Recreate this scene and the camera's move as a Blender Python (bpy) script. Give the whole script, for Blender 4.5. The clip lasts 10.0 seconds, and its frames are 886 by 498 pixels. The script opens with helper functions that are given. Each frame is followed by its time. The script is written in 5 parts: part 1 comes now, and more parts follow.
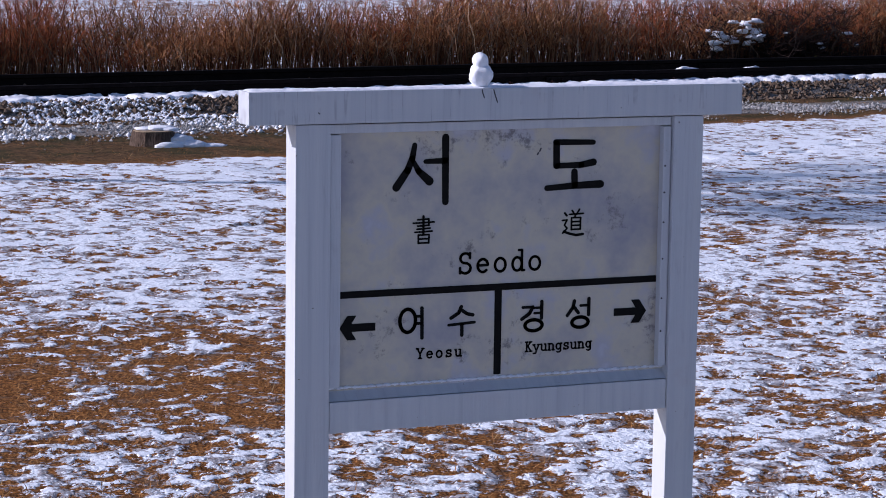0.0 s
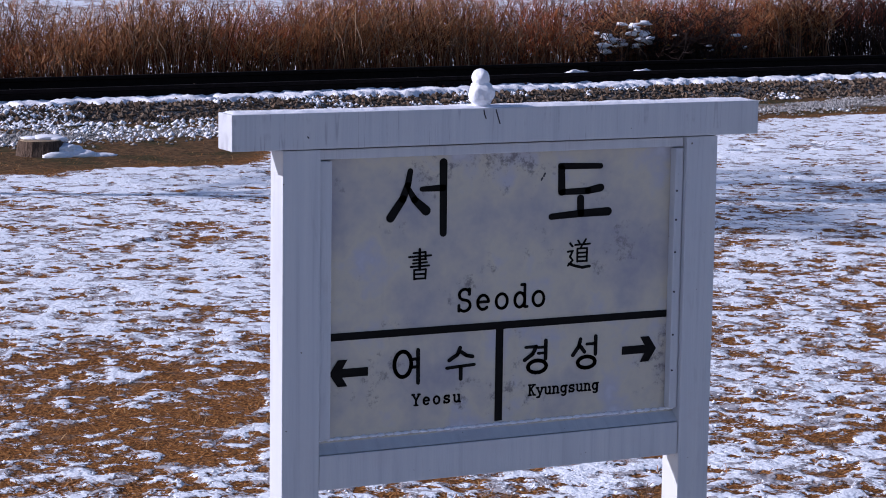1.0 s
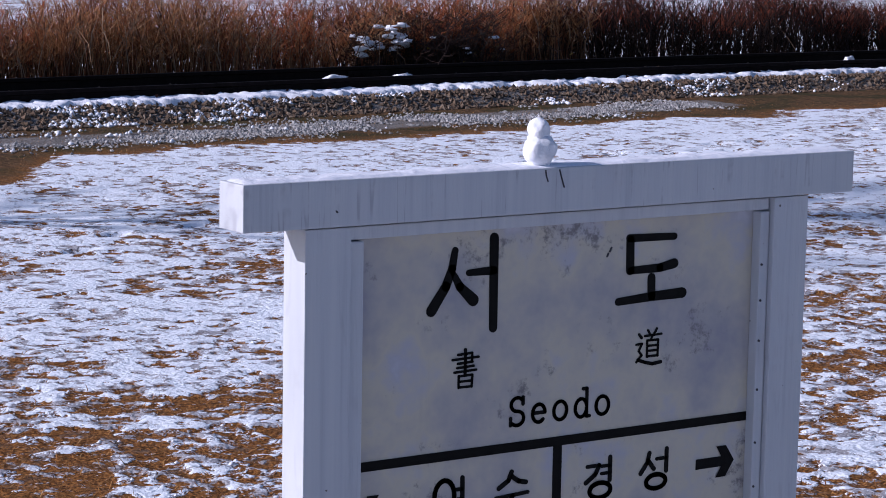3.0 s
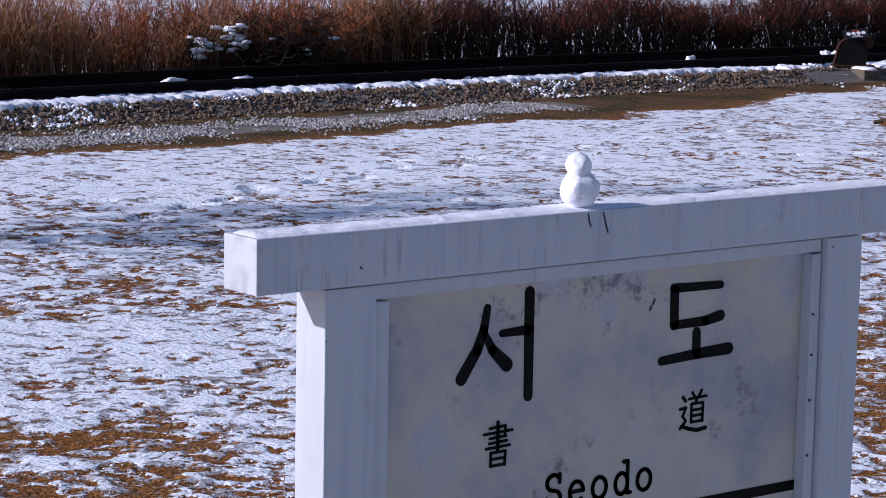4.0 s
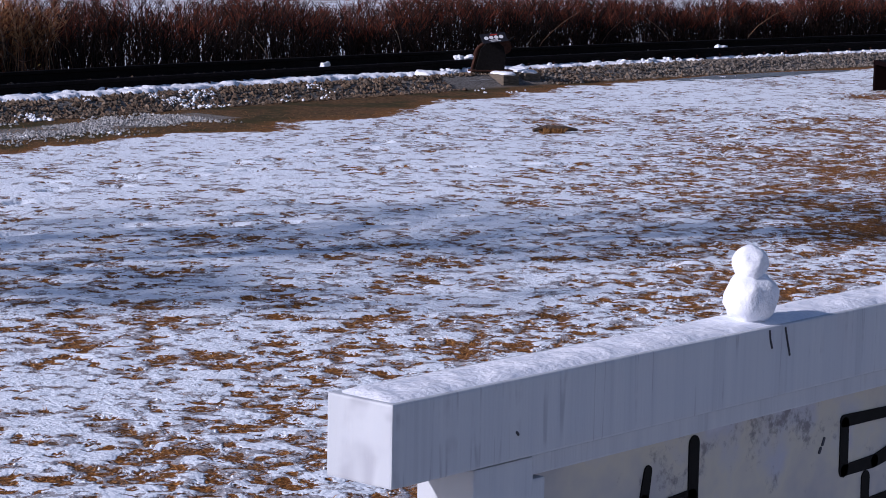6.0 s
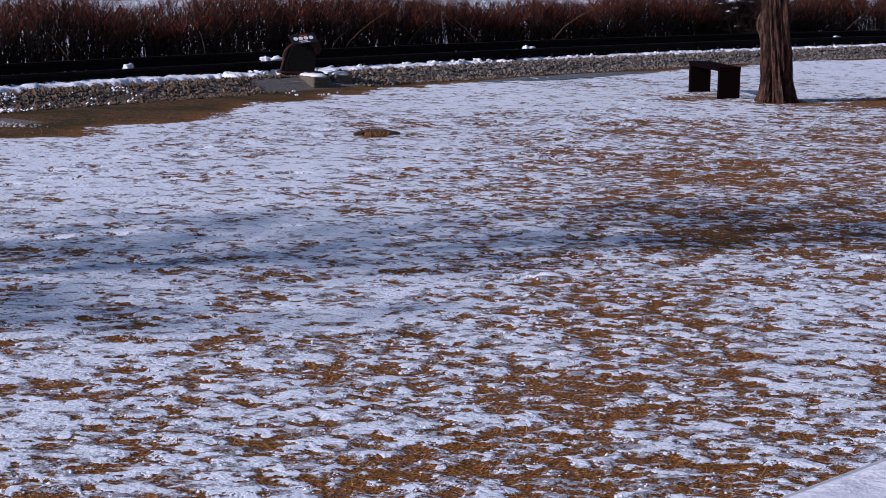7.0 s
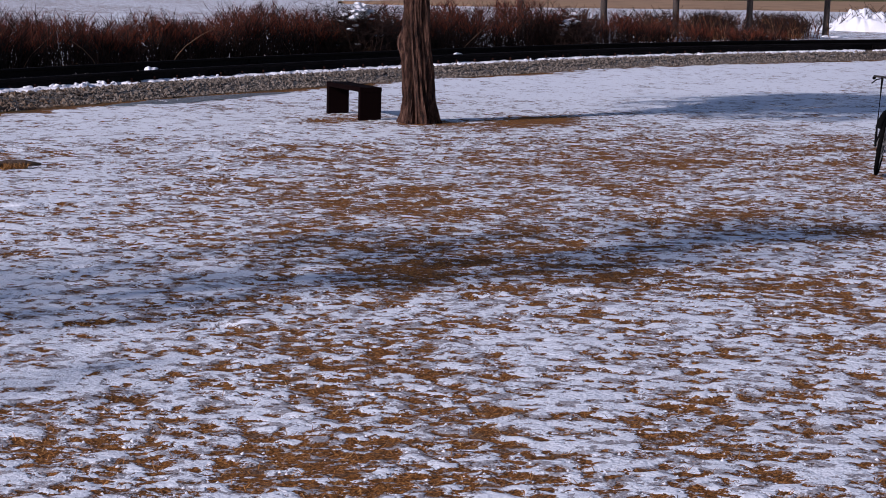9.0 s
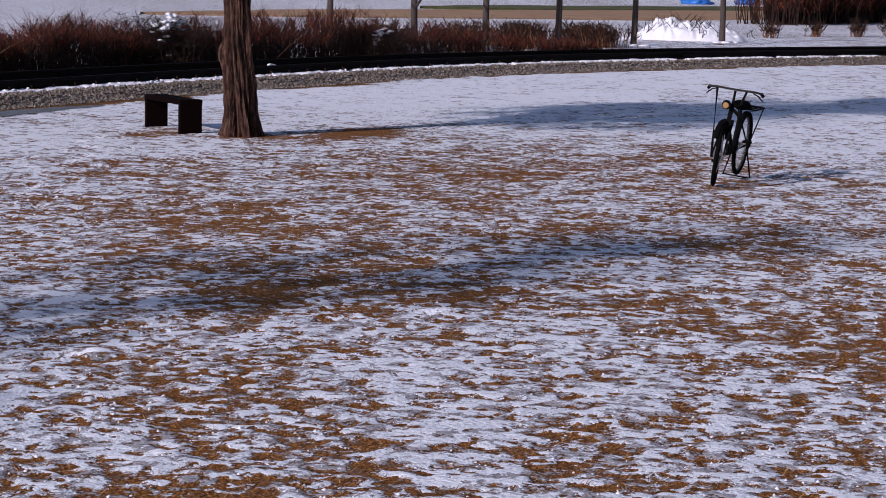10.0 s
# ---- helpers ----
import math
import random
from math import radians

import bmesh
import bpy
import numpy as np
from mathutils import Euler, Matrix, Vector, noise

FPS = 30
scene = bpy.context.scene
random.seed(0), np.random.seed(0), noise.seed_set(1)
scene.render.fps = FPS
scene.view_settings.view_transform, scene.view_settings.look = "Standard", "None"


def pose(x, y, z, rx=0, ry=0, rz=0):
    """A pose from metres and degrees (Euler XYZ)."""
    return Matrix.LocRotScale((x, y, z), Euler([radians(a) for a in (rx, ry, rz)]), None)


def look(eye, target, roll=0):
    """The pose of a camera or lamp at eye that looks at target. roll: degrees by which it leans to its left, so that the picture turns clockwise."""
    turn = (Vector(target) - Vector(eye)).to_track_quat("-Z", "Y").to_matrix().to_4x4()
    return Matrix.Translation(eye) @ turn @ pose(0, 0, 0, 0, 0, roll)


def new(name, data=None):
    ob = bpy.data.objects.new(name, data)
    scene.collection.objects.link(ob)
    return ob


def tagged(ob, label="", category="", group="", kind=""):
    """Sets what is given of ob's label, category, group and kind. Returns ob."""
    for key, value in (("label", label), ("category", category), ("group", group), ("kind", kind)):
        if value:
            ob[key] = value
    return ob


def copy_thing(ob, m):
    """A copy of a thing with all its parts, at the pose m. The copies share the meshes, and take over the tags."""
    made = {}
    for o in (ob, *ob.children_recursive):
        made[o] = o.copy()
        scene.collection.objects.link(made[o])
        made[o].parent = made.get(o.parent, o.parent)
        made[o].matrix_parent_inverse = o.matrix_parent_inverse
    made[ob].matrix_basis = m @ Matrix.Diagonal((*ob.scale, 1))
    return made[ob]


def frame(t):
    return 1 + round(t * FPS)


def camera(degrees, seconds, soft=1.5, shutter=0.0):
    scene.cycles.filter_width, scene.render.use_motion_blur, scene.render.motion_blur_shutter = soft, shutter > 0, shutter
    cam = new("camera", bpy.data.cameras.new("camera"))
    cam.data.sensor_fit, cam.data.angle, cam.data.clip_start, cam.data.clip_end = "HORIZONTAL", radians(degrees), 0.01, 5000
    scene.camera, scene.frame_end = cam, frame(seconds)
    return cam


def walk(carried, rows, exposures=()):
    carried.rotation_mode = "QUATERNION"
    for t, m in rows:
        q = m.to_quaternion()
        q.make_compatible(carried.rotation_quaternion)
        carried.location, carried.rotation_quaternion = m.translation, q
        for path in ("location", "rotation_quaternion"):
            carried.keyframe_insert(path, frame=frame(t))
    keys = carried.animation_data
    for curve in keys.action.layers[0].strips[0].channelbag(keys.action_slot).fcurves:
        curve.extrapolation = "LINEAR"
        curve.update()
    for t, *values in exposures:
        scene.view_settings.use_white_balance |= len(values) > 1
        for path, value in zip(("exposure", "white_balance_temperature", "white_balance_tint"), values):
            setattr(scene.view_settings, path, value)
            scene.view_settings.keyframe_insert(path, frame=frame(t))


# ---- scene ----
cam = camera(21.2, 10.0, soft=0.9)
PATH = [
    (0, (-2.0, -6.201, 2.275), (-1.239, -4.375, 1.983), 0.8),
    (0.5, (-2.046, -5.835, 2.273), (-1.229, -4.033, 1.982), 0.8),
    (1, (-2.094, -5.475, 2.272), (-1.224, -3.698, 1.982), 0.8),
    (1.5, (-2.112, -5.075, 2.265), (-1.191, -3.324, 1.976), 0.9),
    (2, (-2.132, -4.686, 2.265), (-1.16, -2.962, 1.977), 0.9),
    (3.5, (-2.104, -3.482, 2.278), (-0.945, -1.878, 1.988), 1.1),
    (4, (-2.059, -3.097, 2.275), (-0.836, -1.541, 1.986), 1.1),
    (4.5, (-2.005, -2.729, 2.267), (-0.717, -1.227, 1.98), 1.1),
    (5, (-1.95, -2.373, 2.264), (-0.598, -0.927, 1.979), 1.1),
    (5.5, (-1.873, -2.018, 2.257), (-0.457, -0.634, 1.974), 1.1),
    (5.7, (-1.853, -1.885, 2.261), (-0.411, -0.529, 1.979), 1.1),
    (7, (-1.368, -0.76, 2.185), (0.23, 0.41, 1.91), 1.4),
    (7.5, (-1.224, -0.447, 2.179), (0.426, 0.651, 1.907), 1.4),
    (8, (-1.094, -0.143, 2.177), (0.603, 0.88, 1.911), 1.4),
    (8.5, (-0.942, 0.144, 2.18), (0.799, 1.093, 1.92), 1.4),
    (9, (-0.766, 0.428, 2.179), (1.015, 1.302, 1.925), 1.3),
    (9.5, (-0.532, 0.724, 2.16), (1.285, 1.522, 1.913), 1.2),
    (10, (-0.362, 0.983, 2.155), (1.489, 1.702, 1.913), 1.2),
]
walk(cam, [(t, look(eye, target, roll)) for t, eye, target, roll in PATH],
     exposures=[(0, -0.02, 5500, 26), (5.5, -0.20, 5480, 25), (7.5, -0.45, 5550, 26), (10, -0.42, 5880, 28)])

# ---- world and sun ----
SUN = Vector((-1.0, 0.42, 0.48)).normalized()      # towards the sun
world = bpy.data.worlds.new("winter_sky")
scene.world = world
world.use_nodes = True
wn = world.node_tree
sky = wn.nodes.new("ShaderNodeTexSky")
sky.sky_type, sky.sun_disc = "NISHITA", False
sky.sun_elevation = math.asin(SUN.z)
sky.sun_rotation = math.atan2(SUN.x, SUN.y)
wn.links.new(sky.outputs[0], wn.nodes["Background"].inputs[0])
wn.nodes["Background"].inputs[1].default_value = 0.082
sun = new("sun", bpy.data.lights.new("sun", "SUN"))
sun.data.energy, sun.data.angle, sun.data.color = 5.0, radians(0.6), (1.0, 0.91, 0.79)
sun.matrix_world = look((0, 0, 40), Vector((0, 0, 40)) - SUN)


# ---- materials ----
def material(name, rough=0.8, metal=0.0, gloss=0.3):
    m = bpy.data.materials.new(name)
    m.use_nodes = True
    b = m.node_tree.nodes["Principled BSDF"]
    b.inputs["Roughness"].default_value, b.inputs["Metallic"].default_value = rough, metal
    b.inputs["Specular IOR Level"].default_value = gloss
    return m, m.node_tree, b


def node(tree, kind, *links, **values):
    """A node; links: (input, socket or value)."""
    n = tree.nodes.new("ShaderNode" + kind)
    for k, v in values.items():
        if k == "operation":
            n.operation = v
        elif k == "data_type":
            n.data_type = v
        elif k == "attribute_name":
            n.attribute_name = v
        elif k == "invert":
            n.invert = v
    for key, v in links:
        if isinstance(v, bpy.types.NodeSocket):
            tree.links.new(v, n.inputs[key])
        else:
            n.inputs[key].default_value = v
    return n


def noise_tex(tree, scale, detail=4.0, rough=0.55, vec=None):
    n = node(tree, "TexNoise", ("Scale", scale), ("Detail", detail), ("Roughness", rough))
    if vec is not None:
        tree.links.new(vec, n.inputs["Vector"])
    return n.outputs["Fac"]


def coords(tree, scale=(1, 1, 1), use="Object"):
    c = tree.nodes.new("ShaderNodeTexCoord")
    return node(tree, "Mapping", ("Vector", c.outputs[use]), ("Scale", scale)).outputs[0]


def ramp(tree, fac, *stops):
    r = tree.nodes.new("ShaderNodeValToRGB")
    while len(r.color_ramp.elements) < len(stops):
        r.color_ramp.elements.new(0.5)
    for e, (p, c) in zip(r.color_ramp.elements, stops):
        e.position, e.color = p, (*c, 1) if len(c) == 3 else c
    tree.links.new(fac, r.inputs[0])
    return r.outputs[0]


def mix(tree, fac, a, b, blend="MIX"):
    m = tree.nodes.new("ShaderNodeMix")
    m.data_type, m.blend_type = "RGBA", blend
    for i, v in ((0, fac), (6, a), (7, b)):
        if isinstance(v, bpy.types.NodeSocket):
            tree.links.new(v, m.inputs[i])
        else:
            m.inputs[i].default_value = (*v, 1) if isinstance(v, tuple) and len(v) == 3 else v
    return m.outputs[2]


def math_node(tree, op, a, b=0.0, clamp=False):
    m = tree.nodes.new("ShaderNodeMath")
    m.operation, m.use_clamp = op, clamp
    for i, v in ((0, a), (1, b)):
        if isinstance(v, bpy.types.NodeSocket):
            tree.links.new(v, m.inputs[i])
        else:
            m.inputs[i].default_value = v
    return m.outputs[0]


def remap(tree, v, lo, hi, smooth=True):
    m = tree.nodes.new("ShaderNodeMapRange")
    m.interpolation_type = "SMOOTHSTEP" if smooth else "LINEAR"
    tree.links.new(v, m.inputs[0])
    m.inputs[1].default_value, m.inputs[2].default_value = lo, hi
    return m.outputs[0]


def bump(tree, bsdf, height, strength, distance):
    b = node(tree, "Bump", ("Height", height), ("Strength", strength), ("Distance", distance))
    tree.links.new(b.outputs[0], bsdf.inputs["Normal"])


def island_random(tree):
    return tree.nodes.new("ShaderNodeNewGeometry").outputs["Random Per Island"]


def object_random(tree):
    return tree.nodes.new("ShaderNodeObjectInfo").outputs["Random"]


def snow_material(name="snow"):
    m, t, b = material(name, 0.8, gloss=0.1)
    c = coords(t)
    n = noise_tex(t, 45, 5, 0.6, c)
    t.links.new(ramp(t, n, (0.3, (0.72, 0.76, 0.84)), (0.6, (0.85, 0.87, 0.92))), b.inputs["Base Color"])
    bump(t, b, n, 0.5, 0.01)
    return m


def ground_material():
    m, t, b = material("thawing_ground", 0.85, gloss=0.08)
    c = coords(t)
    at = {k: node(t, "Attribute", attribute_name=k).outputs["Fac"] for k in ("snow", "dirt", "gravel")}
    fine = noise_tex(t, 15, 4.0, 0.58, c)
    lumps = noise_tex(t, 34, 2.0, 0.5, c)
    grain = noise_tex(t, 70, 4, 0.65, c)
    tiny = noise_tex(t, 170, 3, 0.6, c)
    big = noise_tex(t, 5.5, 5, 0.65, c)
    v = math_node(t, "ADD", at["snow"], math_node(t, "MULTIPLY", math_node(t, "SUBTRACT", fine, 0.5), 0.85))
    deep = math_node(t, "MULTIPLY", remap(t, v, -0.02, 0.08), 0.42)
    v = math_node(t, "ADD", v, math_node(t, "MULTIPLY", math_node(t, "SUBTRACT", grain, 0.5), 0.34))
    mask = remap(t, v, -0.004, 0.018)
    thin = remap(t, math_node(t, "SUBTRACT", v, math_node(t, "MULTIPLY", remap(t, big, 0.43, 0.60), 0.16)), 0.0, 0.03)
    straw = noise_tex(t, 60, 5, 0.8, coords(t, (1, 3, 1)))
    grass = ramp(t, math_node(t, "ADD", math_node(t, "MULTIPLY", grain, 0.5), math_node(t, "MULTIPLY", straw, 0.5)),
                 (0.38, (0.015, 0.006, 0.003)), (0.46, (0.12, 0.046, 0.013)), (0.53, (0.32, 0.135, 0.034)), (0.64, (0.58, 0.31, 0.105)))
    grass = mix(t, math_node(t, "MULTIPLY", remap(t, big, 0.53, 0.66), 0.7), grass, mix(t, grain, (0.06, 0.040, 0.028), (0.23, 0.18, 0.14)))
    thatch = remap(t, noise_tex(t, 24, 5, 0.7, coords(t, (1, 1.6, 1))), 0.50, 0.60)
    grass = mix(t, math_node(t, "MULTIPLY", thatch, 0.85), grass, mix(t, grain, (0.020, 0.010, 0.005), (0.11, 0.052, 0.018)))
    dirt = ramp(t, math_node(t, "ADD", math_node(t, "MULTIPLY", grain, 0.5), math_node(t, "MULTIPLY", fine, 0.5)),
                (0.36, (0.016, 0.009, 0.005)), (0.5, (0.095, 0.054, 0.024)), (0.62, (0.21, 0.122, 0.056)))
    dirt = mix(t, remap(t, noise_tex(t, 1.1, 6, 0.75, c), 0.47, 0.58), dirt, mix(t, grain, (0.018, 0.014, 0.007), (0.075, 0.064, 0.024)))
    stones = ramp(t, noise_tex(t, 55, 3, 0.7, c), (0.35, (0.05, 0.045, 0.040)), (0.5, (0.17, 0.155, 0.14)), (0.65, (0.32, 0.30, 0.28)))
    base = mix(t, at["dirt"], grass, dirt)
    base = mix(t, at["gravel"], base, stones)
    slush = mix(t, grain, (0.17, 0.15, 0.15), (0.58, 0.58, 0.62))
    white = mix(t, tiny, (0.78, 0.84, 0.92), (0.87, 0.91, 0.96))
    snowy = mix(t, thin, slush, white)
    t.links.new(mix(t, mask, base, snowy), b.inputs["Base Color"])
    t.links.new(math_node(t, "SUBTRACT", 0.9, math_node(t, "MULTIPLY", mask, 0.25)), b.inputs["Roughness"])
    h = math_node(t, "ADD", deep, math_node(t, "ADD", math_node(t, "MULTIPLY", lumps, 0.62), math_node(t, "MULTIPLY", grain, 0.22)))
    bump(t, b, h, 1.0, 0.019)
    return m


def painted_wood(name="white_painted_wood", drips=0.12):
    m, t, b = material(name, 0.55)
    c = coords(t)
    grain = noise_tex(t, 6, 6, 0.7, coords(t, (22, 22, 1.2)))
    streak = noise_tex(t, 30, 3, 0.6, coords(t, (1.4, 0.15, 0.03)))
    col = ramp(t, streak, (0.30, (0.44, 0.47, 0.51)), (0.42, (0.50, 0.53, 0.57)), (0.7, (0.55, 0.575, 0.60)))
    col = mix(t, remap(t, noise_tex(t, 3.0, 5, 0.7, c), 0.55, 0.75), col, (0.50, 0.50, 0.53))
    # thin grey lines that rain has drawn down the paint
    run = noise_tex(t, 11, 3, 0.65, coords(t, (1.0, 0.2, 0.05)))
    line = math_node(t, "ABSOLUTE", math_node(t, "SUBTRACT", run, 0.5))
    line = math_node(t, "SUBTRACT", 1.0, remap(t, line, 0.002, 0.013))
    where = remap(t, noise_tex(t, 8, 3, 0.6, coords(t, (1, 1, 1.6))), 0.42, 0.60)
    col = mix(t, math_node(t, "MULTIPLY", math_node(t, "MULTIPLY", line, where), drips), col, (0.22, 0.22, 0.27))
    spots = remap(t, noise_tex(t, 60, 2, 0.5, c), 0.76, 0.80)
    col = mix(t, spots, col, (0.12, 0.11, 0.10))
    t.links.new(col, b.inputs["Base Color"])
    bump(t, b, math_node(t, "ADD", grain, math_node(t, "MULTIPLY", streak, 0.3)), 0.25, 0.004)
    return m


def panel_material():
    m, t, b = material("weathered_white_board", 0.5)
    c = coords(t)
    big = noise_tex(t, 3.2, 5, 0.62, c)
    col = ramp(t, big, (0.34, (0.34, 0.34, 0.38)), (0.44, (0.45, 0.435, 0.41)), (0.52, (0.54, 0.51, 0.42)), (0.60, (0.45, 0.455, 0.50)), (0.70, (0.58, 0.60, 0.68)))
    mould = remap(t, math_node(t, "MULTIPLY", noise_tex(t, 26, 6, 0.75, c), noise_tex(t, 2.7, 3, 0.5, coords(t, (1.2, 1, 2.0)))), 0.31, 0.42)
    col = mix(t, math_node(t, "MULTIPLY", mould, 0.85), col, (0.16, 0.15, 0.16))
    run = remap(t, noise_tex(t, 24, 4, 0.6, coords(t, (1, 1, 0.08))), 0.58, 0.75)
    col = mix(t, math_node(t, "MULTIPLY", run, 0.25), col, (0.42, 0.39, 0.33))
    t.links.new(col, b.inputs["Base Color"])
    bump(t, b, noise_tex(t, 90, 4, 0.6, c), 0.12, 0.002)
    return m


def plain(name, colour, rough=0.7, metal=0.0, gloss=0.3, vary=0.25, scale=25.0, relief=0.3, depth=0.004, stretch=(1, 1, 1)):
    m, t, b = material(name, rough, metal, gloss)
    c = coords(t, stretch)
    n = noise_tex(t, scale, 5, 0.65, c)
    lo, hi = tuple(v * (1 - vary) for v in colour), tuple(min(1, v * (1 + vary)) for v in colour)
    t.links.new(ramp(t, n, (0.3, lo), (0.7, hi)), b.inputs["Base Color"])
    if relief:
        bump(t, b, n, relief, depth)
    return m


def varied(name, *colours, rough=0.85, relief=0.0, by=island_random):
    """Colour that differs from piece to piece."""
    m, t, b = material(name, rough)
    k = len(colours)
    col = ramp(t, by(t), *[(i / (k - 1), c) for i, c in enumerate(colours)])
    n = noise_tex(t, 30, 4, 0.6, coords(t))
    t.links.new(mix(t, 0.55, col, mix(t, n, (0.35, 0.35, 0.35), (1.0, 1.0, 1.0)), "MULTIPLY"), b.inputs["Base Color"])
    if relief:
        bump(t, b, n, relief, 0.01)
    return m


M_SNOW = snow_material()
M_GROUND = ground_material()
M_PAINT = painted_wood()
M_BEAM = painted_wood("rain_streaked_white_paint", 0.42)
M_PANEL = panel_material()
M_BLACK = plain("black_lettering_paint", (0.006, 0.006, 0.006), 0.7, gloss=0.1, vary=0.3, relief=0.1)
M_STAIN = plain("dark_grey_stain", (0.05, 0.05, 0.06), 0.8, vary=0.3)
M_RAIL = plain("dark_rail_steel", (0.007, 0.005, 0.005), 0.85, 0.0, gloss=0.1, vary=0.5, scale=12)
M_SLEEPER = plain("weathered_timber", (0.13, 0.105, 0.08), 0.95, vary=0.6, scale=14, stretch=(1, 6, 6), relief=0.6, depth=0.01)
M_STONE = varied("ballast_stone", (0.045, 0.030, 0.020), (0.13, 0.085, 0.055), (0.20, 0.135, 0.085), (0.08, 0.065, 0.052), (0.28, 0.21, 0.15))
M_FAR_STONE = varied("grey_ballast_stone", (0.075, 0.060, 0.048), (0.17, 0.14, 0.115), (0.25, 0.215, 0.18), (0.11, 0.092, 0.078), (0.32, 0.28, 0.24))
M_BENCH = plain("dark_brown_stain", (0.005, 0.0022, 0.0024), 0.85, gloss=0.02, vary=0.3, scale=18, stretch=(1, 8, 8))


# ---- building helpers ----
def part(name, bm, mat, parent=None, label="", smooth=False):
    me = bpy.data.meshes.new(name)
    bm.to_mesh(me)
    bm.free()
    if smooth:
        for p in me.polygons:
            p.use_smooth = True
    me.materials.append(mat)
    ob = new(name, me)
    ob.parent = parent
    return tagged(ob, label)


def raw_mesh(name, verts, faces, mat, parent=None, label="", smooth=False):
    """verts (n, 3); faces (m, 3) or (m, 4)."""
    verts, faces = np.asarray(verts, np.float32), np.asarray(faces, np.int32)
    me = bpy.data.meshes.new(name)
    k = faces.shape[1]
    me.vertices.add(len(verts))
    me.vertices.foreach_set("co", verts.ravel())
    me.loops.add(faces.size)
    me.loops.foreach_set("vertex_index", faces.ravel())
    me.polygons.add(len(faces))
    me.polygons.foreach_set("loop_start", np.arange(0, faces.size, k, dtype=np.int32))
    me.polygons.foreach_set("use_smooth", np.full(len(faces), smooth))
    me.update(calc_edges=True)
    me.validate()
    me.materials.append(mat)
    ob = new(name, me)
    ob.parent = parent
    return tagged(ob, label)


def thing(name, label, category, group="", kind="", at=None):
    ob = new(name)
    if at is not None:
        ob.matrix_basis = at
    return tagged(ob, label, category, group, kind)


def block(lo, hi, bevel=0.004, segments=1, bm=None):
    bm = bm or bmesh.new()
    lo, hi = Vector(lo), Vector(hi)
    made = bmesh.ops.create_cube(bm, size=1.0, matrix=Matrix.Translation((lo + hi) / 2) @ Matrix.Diagonal((*(hi - lo), 1)))
    if bevel:
        edges = list({e for v in made["verts"] for e in v.link_edges})
        bmesh.ops.bevel(bm, geom=edges, offset=bevel, segments=segments, affect="EDGES", profile=0.6)
    return bm


def tube(points, radius, sides=8, bm=None, cap=True):
    """A round bar along points; radius: one or one for each point."""
    bm = bm or bmesh.new()
    pts = [Vector(p) for p in points]
    radii = radius if isinstance(radius, (list, tuple)) else [radius] * len(pts)
    rings, up = [], Vector((0.13, 0.21, 0.97))
    for i, p in enumerate(pts):
        d = (pts[min(i + 1, len(pts) - 1)] - pts[max(i - 1, 0)]).normalized()
        a = d.cross(up).normalized() if abs(d.dot(up)) < 0.98 else d.cross(Vector((1, 0, 0))).normalized()
        c = d.cross(a)
        rings.append([bm.verts.new(p + radii[i] * (a * math.cos(k * math.tau / sides) + c * math.sin(k * math.tau / sides))) for k in range(sides)])
    for r, q in zip(rings, rings[1:]):
        for k in range(sides):
            bm.faces.new((r[k], r[(k + 1) % sides], q[(k + 1) % sides], q[k]))
    if cap:
        bm.faces.new(rings[0][::-1])
        bm.faces.new(rings[-1])
    return bm


def lump(bm, centre, size, seed, rough=0.12, detail=3, squash=1.0):
    made = bmesh.ops.create_icosphere(bm, subdivisions=detail, radius=1.0)
    for v in made["verts"]:
        n = noise.noise(Vector(v.co) * 1.6 + Vector((seed * 3.1, seed * 1.7, 0))) + 0.5 * noise.noise(Vector(v.co) * 4.1 + Vector((0, seed * 2.3, seed)))
        v.co = Vector(centre) + Vector([c * s for c, s in zip(v.co * (1 + rough * n), size)])
    return bm


TABLES = [np.random.RandomState(s).rand(256, 256) for s in range(12)]


def value_noise(x, y, seed=0):
    t = TABLES[seed % 12]
    xi, yi = np.floor(x).astype(int), np.floor(y).astype(int)
    u, v = x - xi, y - yi
    u, v = u * u * (3 - 2 * u), v * v * (3 - 2 * v)
    xi, yi, xj, yj = xi & 255, yi & 255, (xi + 1) & 255, (yi + 1) & 255
    return (t[xi, yi] * (1 - u) + t[xj, yi] * u) * (1 - v) + (t[xi, yj] * (1 - u) + t[xj, yj] * u) * v


def fbm(x, y, size, octaves=4, seed=0, gain=0.55):
    """Noise about 0, from -0.5 to 0.5, whose largest forms are size metres across."""
    total, amp, norm = 0.0, 1.0, 0.0
    for k in range(octaves):
        ca, sa = math.cos(0.7 * k + seed), math.sin(0.7 * k + seed)
        f = 2.03 ** k / size
        total = total + amp * value_noise((x * ca - y * sa) * f + 17.3 * k, (x * sa + y * ca) * f + 9.1 * seed, seed + k)
        norm += amp
        amp *= gain
    return total / norm - 0.5


def smooth_step(v, lo, hi):
    u = np.clip((v - lo) / (hi - lo), 0, 1)
    return u * u * (3 - 2 * u)


